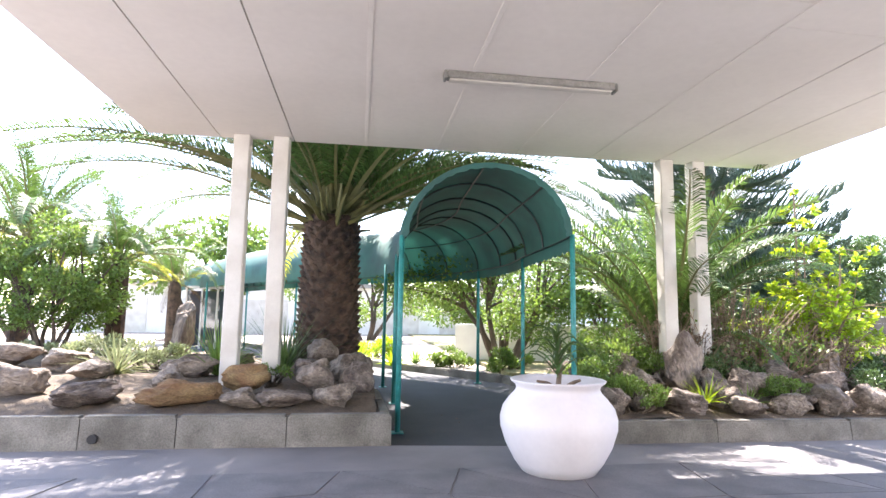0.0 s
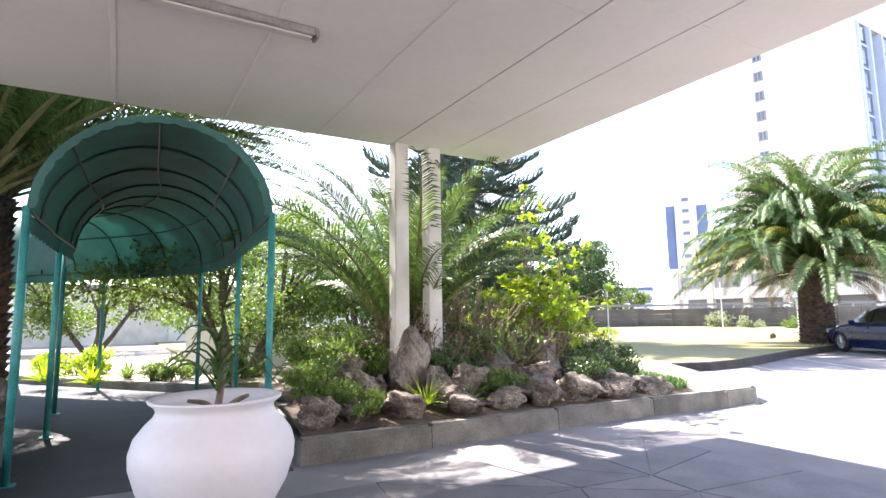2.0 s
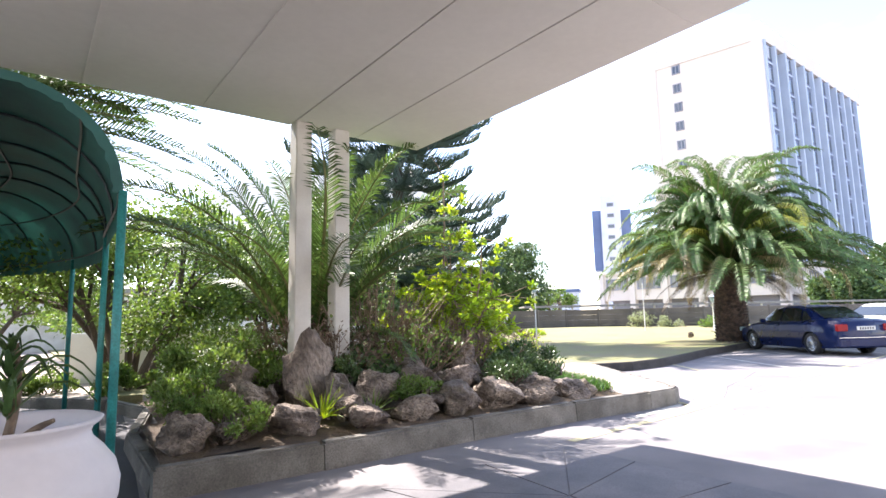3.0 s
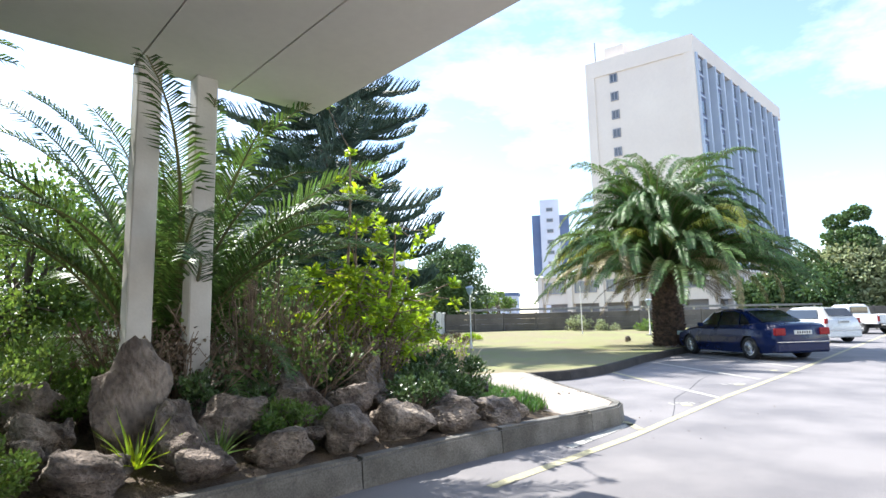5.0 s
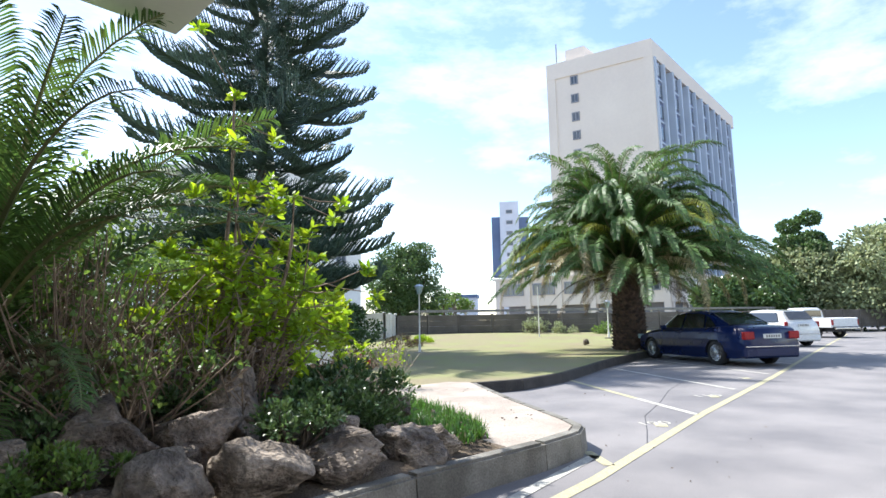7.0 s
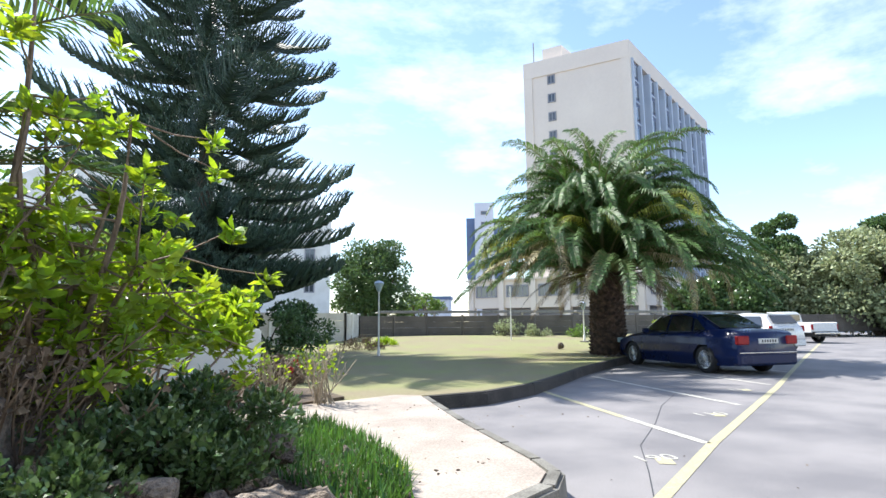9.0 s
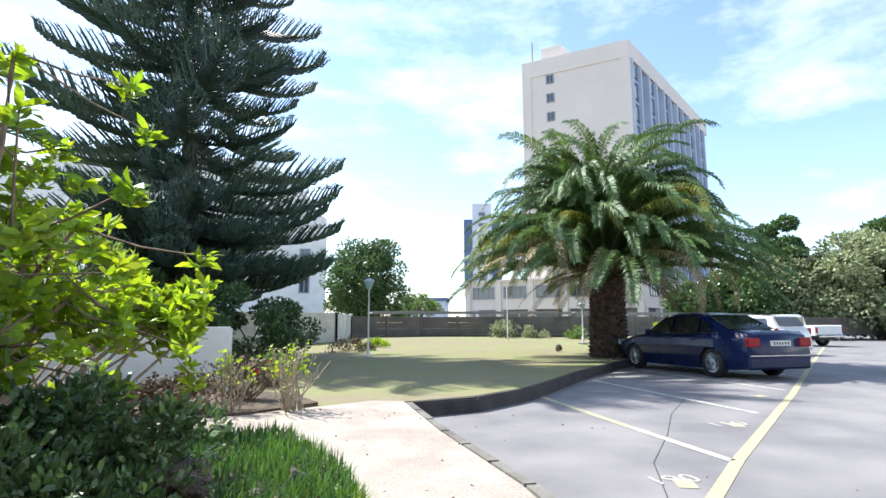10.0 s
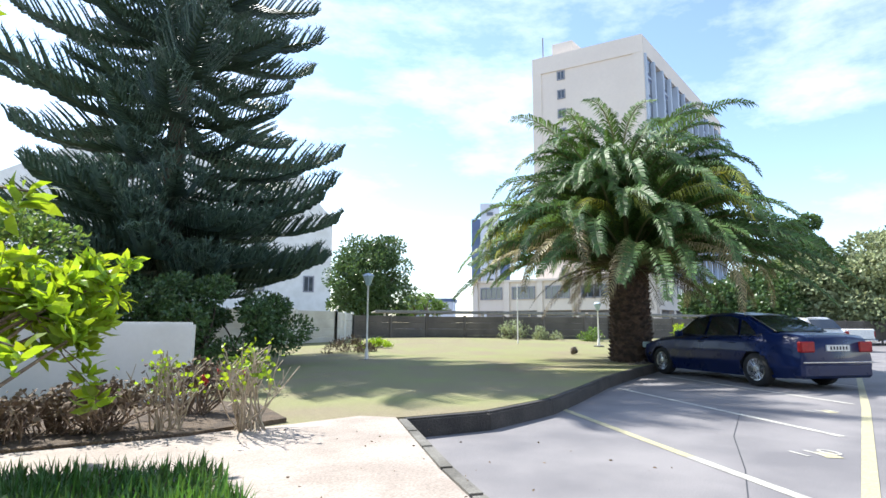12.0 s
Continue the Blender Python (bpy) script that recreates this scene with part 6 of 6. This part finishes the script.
def tower_block():
    t = thing("apartment_tower", (0, 0, 0), "tall cream apartment tower with glazed bays along its shaded side", "building", "far buildings")
    C = Vector((69.1, 28.15, 0))
    ux = Vector((36.0, 0.5, 0)).normalized()
    uy = Vector((-2.4, 12.1, 0)).normalized()
    W, D, H = 36.0, 12.3, 35.3
    m = frame_mat(C, ux, uy)
    part("wall", box((0, 0, 0), (W, D, H - 2.2), 0, m), M_FACADE, t)
    part("parapet", box((-0.15, -1.1, H - 2.2), (W + 0.2, D + 0.15, H), 0, m), M_FACADE, t)
    part("wall_fin", box((-0.12, -1.1, 0), (0.7, -0.0, H - 2.2), 0, m), M_FACADE, t)
    part("wall_fin", box((-0.12, D - 1.0, 0), (-0.002, D + 0.15, H - 2.2), 0, m), M_FACADE, t)
    part("plant_room", box((1.0, D - 4.6, H), (4.5, D - 2.0, H + 2.0), 0, m), M_FACADE, t)
    part("mast", box((0.8, D - 0.9, H), (0.9, D - 0.8, H + 3.2), 0, m), M_GREY, t)
    for x in (8, 15, 24, 32, 38):
        part("roof_vent", box((x, 1, H), (x + 0.6, 1.8, H + 0.9), 0.1, m), M_FACADE, t)
    end = frame_mat(C, -uy, ux)
    for k in range(12):
        z = H - 3.45 - k * 2.5
        far_window(t, end, -(D - 3.1), z, 0.9, 1.1, 0.08)
    bays = 6
    bw = W / bays
    for b in range(bays):
        x0 = b * bw
        part("bay_wall", box((x0 + 0.9, -0.9, 3), (x0 + bw * 0.52, -0.001, H - 2.25), 0, m), M_BAYWALL, t, "blue-grey projecting bay")
        part("bay_pier", box((x0 + bw * 0.53, -1.3, 3), (x0 + bw * 0.60, -0.001, H - 2.25), 0, m), M_PALEBLUE, t, "pale blue vertical pier")
        part("bay_pier", box((x0 + 0.25, -1.3, 3), (x0 + 0.7, -0.001, H - 2.25), 0, m), M_PALEBLUE, t, "pale blue vertical pier")
        part("window_strip", box((x0 + bw * 0.62, -0.15, 3), (x0 + bw * 0.98, -0.002, H - 2.3), 0, m), M_WIN, t, "dark recessed glazing")
        for k in range(11):
            z = H - 4.6 - k * 2.75
            part("spandrel", box((x0 + bw * 0.62, -0.42, z - 0.35), (x0 + bw * 0.98, -0.16, z + 0.35), 0, m), M_PALEBLUE if (k + b) % 3 else M_BLUE, t, "coloured spandrel panel")
            part("floor_band", box((x0 + 0.75, -1.0, z - 0.1), (x0 + bw * 0.52, -0.902, z + 0.12), 0, m), M_PALEBLUE, t, "pale floor band")
            mm = m @ Matrix.Translation((0, -0.9, 0))
            part("window", box((x0 + 1.3, -0.06, z + 0.5), (x0 + bw * 0.48, 0.02, z + 2.1), 0, mm), M_WIN, t, "dark glazed window")
    # wing at the foot
    P = Vector((63.6, 24.7, 0))
    m2 = frame_mat(P, ux, uy)
    wing = thing("apartment_wing", (0, 0, 0), "low cream wing with window bands at the foot of the tower", "building", "far buildings")
    part("wall", box((0.02, 0.02, 2.9), (44, 20.4, 6.1), 0, m2), M_FACADE, wing)
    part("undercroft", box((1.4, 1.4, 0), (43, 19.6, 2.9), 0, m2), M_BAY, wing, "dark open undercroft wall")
    for k in range(6):
        part("column", box((0.05, 0.2 + 3.92 * k, 0), (0.65, 0.75 + 3.92 * k, 2.9), 0.02, m2), M_FACADE, wing)
        part("pier", box((-0.22, 0.1 + 3.92 * k, 0.0), (0.0, 0.75 + 3.92 * k, 6.1), 0.02, m2), M_FACADE, wing)
    for k in range(9):
        part("column", box((0.4 + 4.6 * k, 0.05, 0), (1.0 + 4.6 * k, 0.6, 2.9), 0.02, m2), M_FACADE, wing)
    e2 = frame_mat(P, -uy, ux)
    for k in range(5):
        far_window(wing, e2, -(3.7 + 3.92 * k), 4.2, 2.6, 1.3, 0.09, 3)
    for k in range(9):
        far_window(wing, m2, 1.6 + 4.6 * k, 4.15, 2.4, 1.3, 0.09, 2)
    part("roof", box((-0.3, -0.3, 6.1), (44, 20.7, 6.35), 0, m2), M_FACADE, wing)


tower_block()


def blue_tower():
    o = Vector((99.1, 70.7, 0))
    t = thing("office_tower", (0, 0, 0), "distant pale blue tower with a dark blue cladding panel", "building", "far buildings")
    d = Vector((100 - 8, 68.5 - 5, 0)).normalized()
    ux = Vector((d.y, -d.x, 0))
    m = frame_mat(o, ux, d)
    part("wall", box((-1.8, 0, 0), (2.2, 6, 26.4), 0, m), M_PALEBLUE, t)
    part("side_wall", box((-3.6, 0.5, 10.5), (-1.81, 6, 23.2), 0, m), M_BLUE, t, "dark blue clad flank")
    part("side_wall", box((2.21, 0.5, 0), (4.2, 6, 23.0), 0, m), M_BLUE, t, "dark blue clad flank")
    for k in range(7):
        far_window(t, m, -0.45, 23.8 - k * 2.3, 1.3, 0.75, 0.06, 0)
    t = thing("low_building", (0, 0, 0), "distant low grey-blue building with window bands", "building", "far buildings")
    m = frame_mat(Vector((95, 77.6, 0)), ux, d)
    part("wall", box((-9, 2, 0), (0.5, 8, 6.2), 0, m), M_PALEBLUE, t)
    part("roof", box((-9.3, 1.7, 6.2), (0.8, 8.3, 6.9), 0, m), M_BLUE, t)
    part("window_band", box((-8.6, 1.93, 3.6), (0.1, 2.05, 4.6), 0, m), M_WIN, t, "dark band of glazing")
    part("window_band", box((-8.6, 1.93, 1.4), (0.1, 2.05, 2.4), 0, m), M_WIN, t, "dark band of glazing")


blue_tower()


def gable_building():
    t = thing("gabled_building", (0, 0, 0), "large white plastered building with a sloping gable behind the pine", "building", "far buildings")
    d = Vector((0.62, 0.78, 0)).normalized()
    ux = Vector((d.y, -d.x, 0))
    m = frame_mat(Vector((50.7, 60.1, 0)), ux, d)
    bm = bmesh.new()
    prof = [(-42, 0), (0, 0), (0, 14.6), (-0.9, 15.4), (-1.6, 16.2), (-3.8, 19.6), (-9, 22.0), (-30, 22.0), (-42, 16)]
    f = [bm.verts.new(m @ Vector((x, 0, z))) for x, z in prof]
    k = [bm.verts.new(m @ Vector((x, 12, z))) for x, z in prof]
    for i in range(len(prof)):
        j = (i + 1) % len(prof)
        bm.faces.new((f[i], f[j], k[j], k[i]))
    bm.faces.new(f)
    bm.faces.new(list(reversed(k)))
    bmesh.ops.recalc_face_normals(bm, faces=bm.faces)
    part("wall", bm, M_WHITE, t)
    for x, z in ((-3.2, 5.2), (-3.2, 8.8), (-9, 5.2), (-9, 9.4), (-15, 5.2)):
        far_window(t, m, x, z, 1.2, 1.9, 0.1, 1)


gable_building()


def garden_house():
    t = thing("low_house", (0, 0, 0), "low white building with garage doors beyond the garden", "building", "far buildings")
    part("wall", box((-16, 34, 0), (14, 42, 2.9)), M_WHITE, t)
    part("roof", box((-16.4, 33.6, 2.9), (14.4, 42.4, 3.15)), M_GREY, t)
    for k in range(7):
        part("garage_door", box((-14.5 + k * 3.9, 33.93, 0.1), (-11.9 + k * 3.9, 33.999, 2.1)), M_POST, t, "pale garage door")
    t = thing("glass_shelter", (-5.6, 19.8, 0.13), "small white-framed glazed shelter beyond the walkway", "shelter")
    for x in (0, 0.5, 1.0, 1.5):
        part("frame_post", box((x - 0.03, -0.03, 0), (x + 0.03, 0.03, 2.0), 0.005), M_WHITE, t)
    for x in (0, 0.5, 1.0):
        part("pane", box((x + 0.035, -0.008, 0.1), (x + 0.465, 0.008, 1.92)), M_WIN, t, "grey reflecting pane")
    part("frame_rail", box((-0.03, -0.04, 2.0), (1.53, 0.04, 2.08), 0.005), M_WHITE, t)


garden_house()


# ---- crazy paving under the porch ----
def paving():
    rng = random.Random(8)
    x0, x1, y0, y1, nx, ny = -5.2, 6.4, 1.2, 5.35, 11, 5
    g = {}
    for i in range(nx + 1):
        for j in range(ny + 1):
            x, y = x0 + (x1 - x0) * i / nx, y0 + (y1 - y0) * j / ny
            if 0 < i < nx and 0 < j < ny:
                x += rng.uniform(-0.28, 0.28)
                y += rng.uniform(-0.24, 0.24)
            g[i, j] = Vector((x, y, 0))
    base = thing("paving", (0, 0, 0))
    tagged(base, "worn grey irregular stone paving slabs", "paving", kind="structure")
    for i in range(nx):
        for j in range(ny):
            q = [g[i, j], g[i + 1, j], g[i + 1, j + 1], g[i, j + 1]]
            cells = [q] if rng.random() < 0.45 else ([[q[0], q[1], q[2]], [q[0], q[2], q[3]]] if rng.random() < 0.5 else [[q[0], q[1], q[3]], [q[1], q[2], q[3]]])
            for c in cells:
                ctr = sum(c, Vector()) / len(c)
                pts = [p + (ctr - p).normalized() * 0.012 for p in c]
                hgt = 0.006 + rng.uniform(0, 0.002)
                part("slab", prism([(p.x, p.y) for p in pts], 0.0, hgt, 0.0015), M_SLAB, base)


paving()

t = part("drain_hole", tube([(-2.36, 6.27, 0.11), (-2.36, 6.42, 0.11)], 0.045, None, 14), M_BLACK)
tagged(t, "round black drain hole through the kerb", "drain hole", kind="structure")
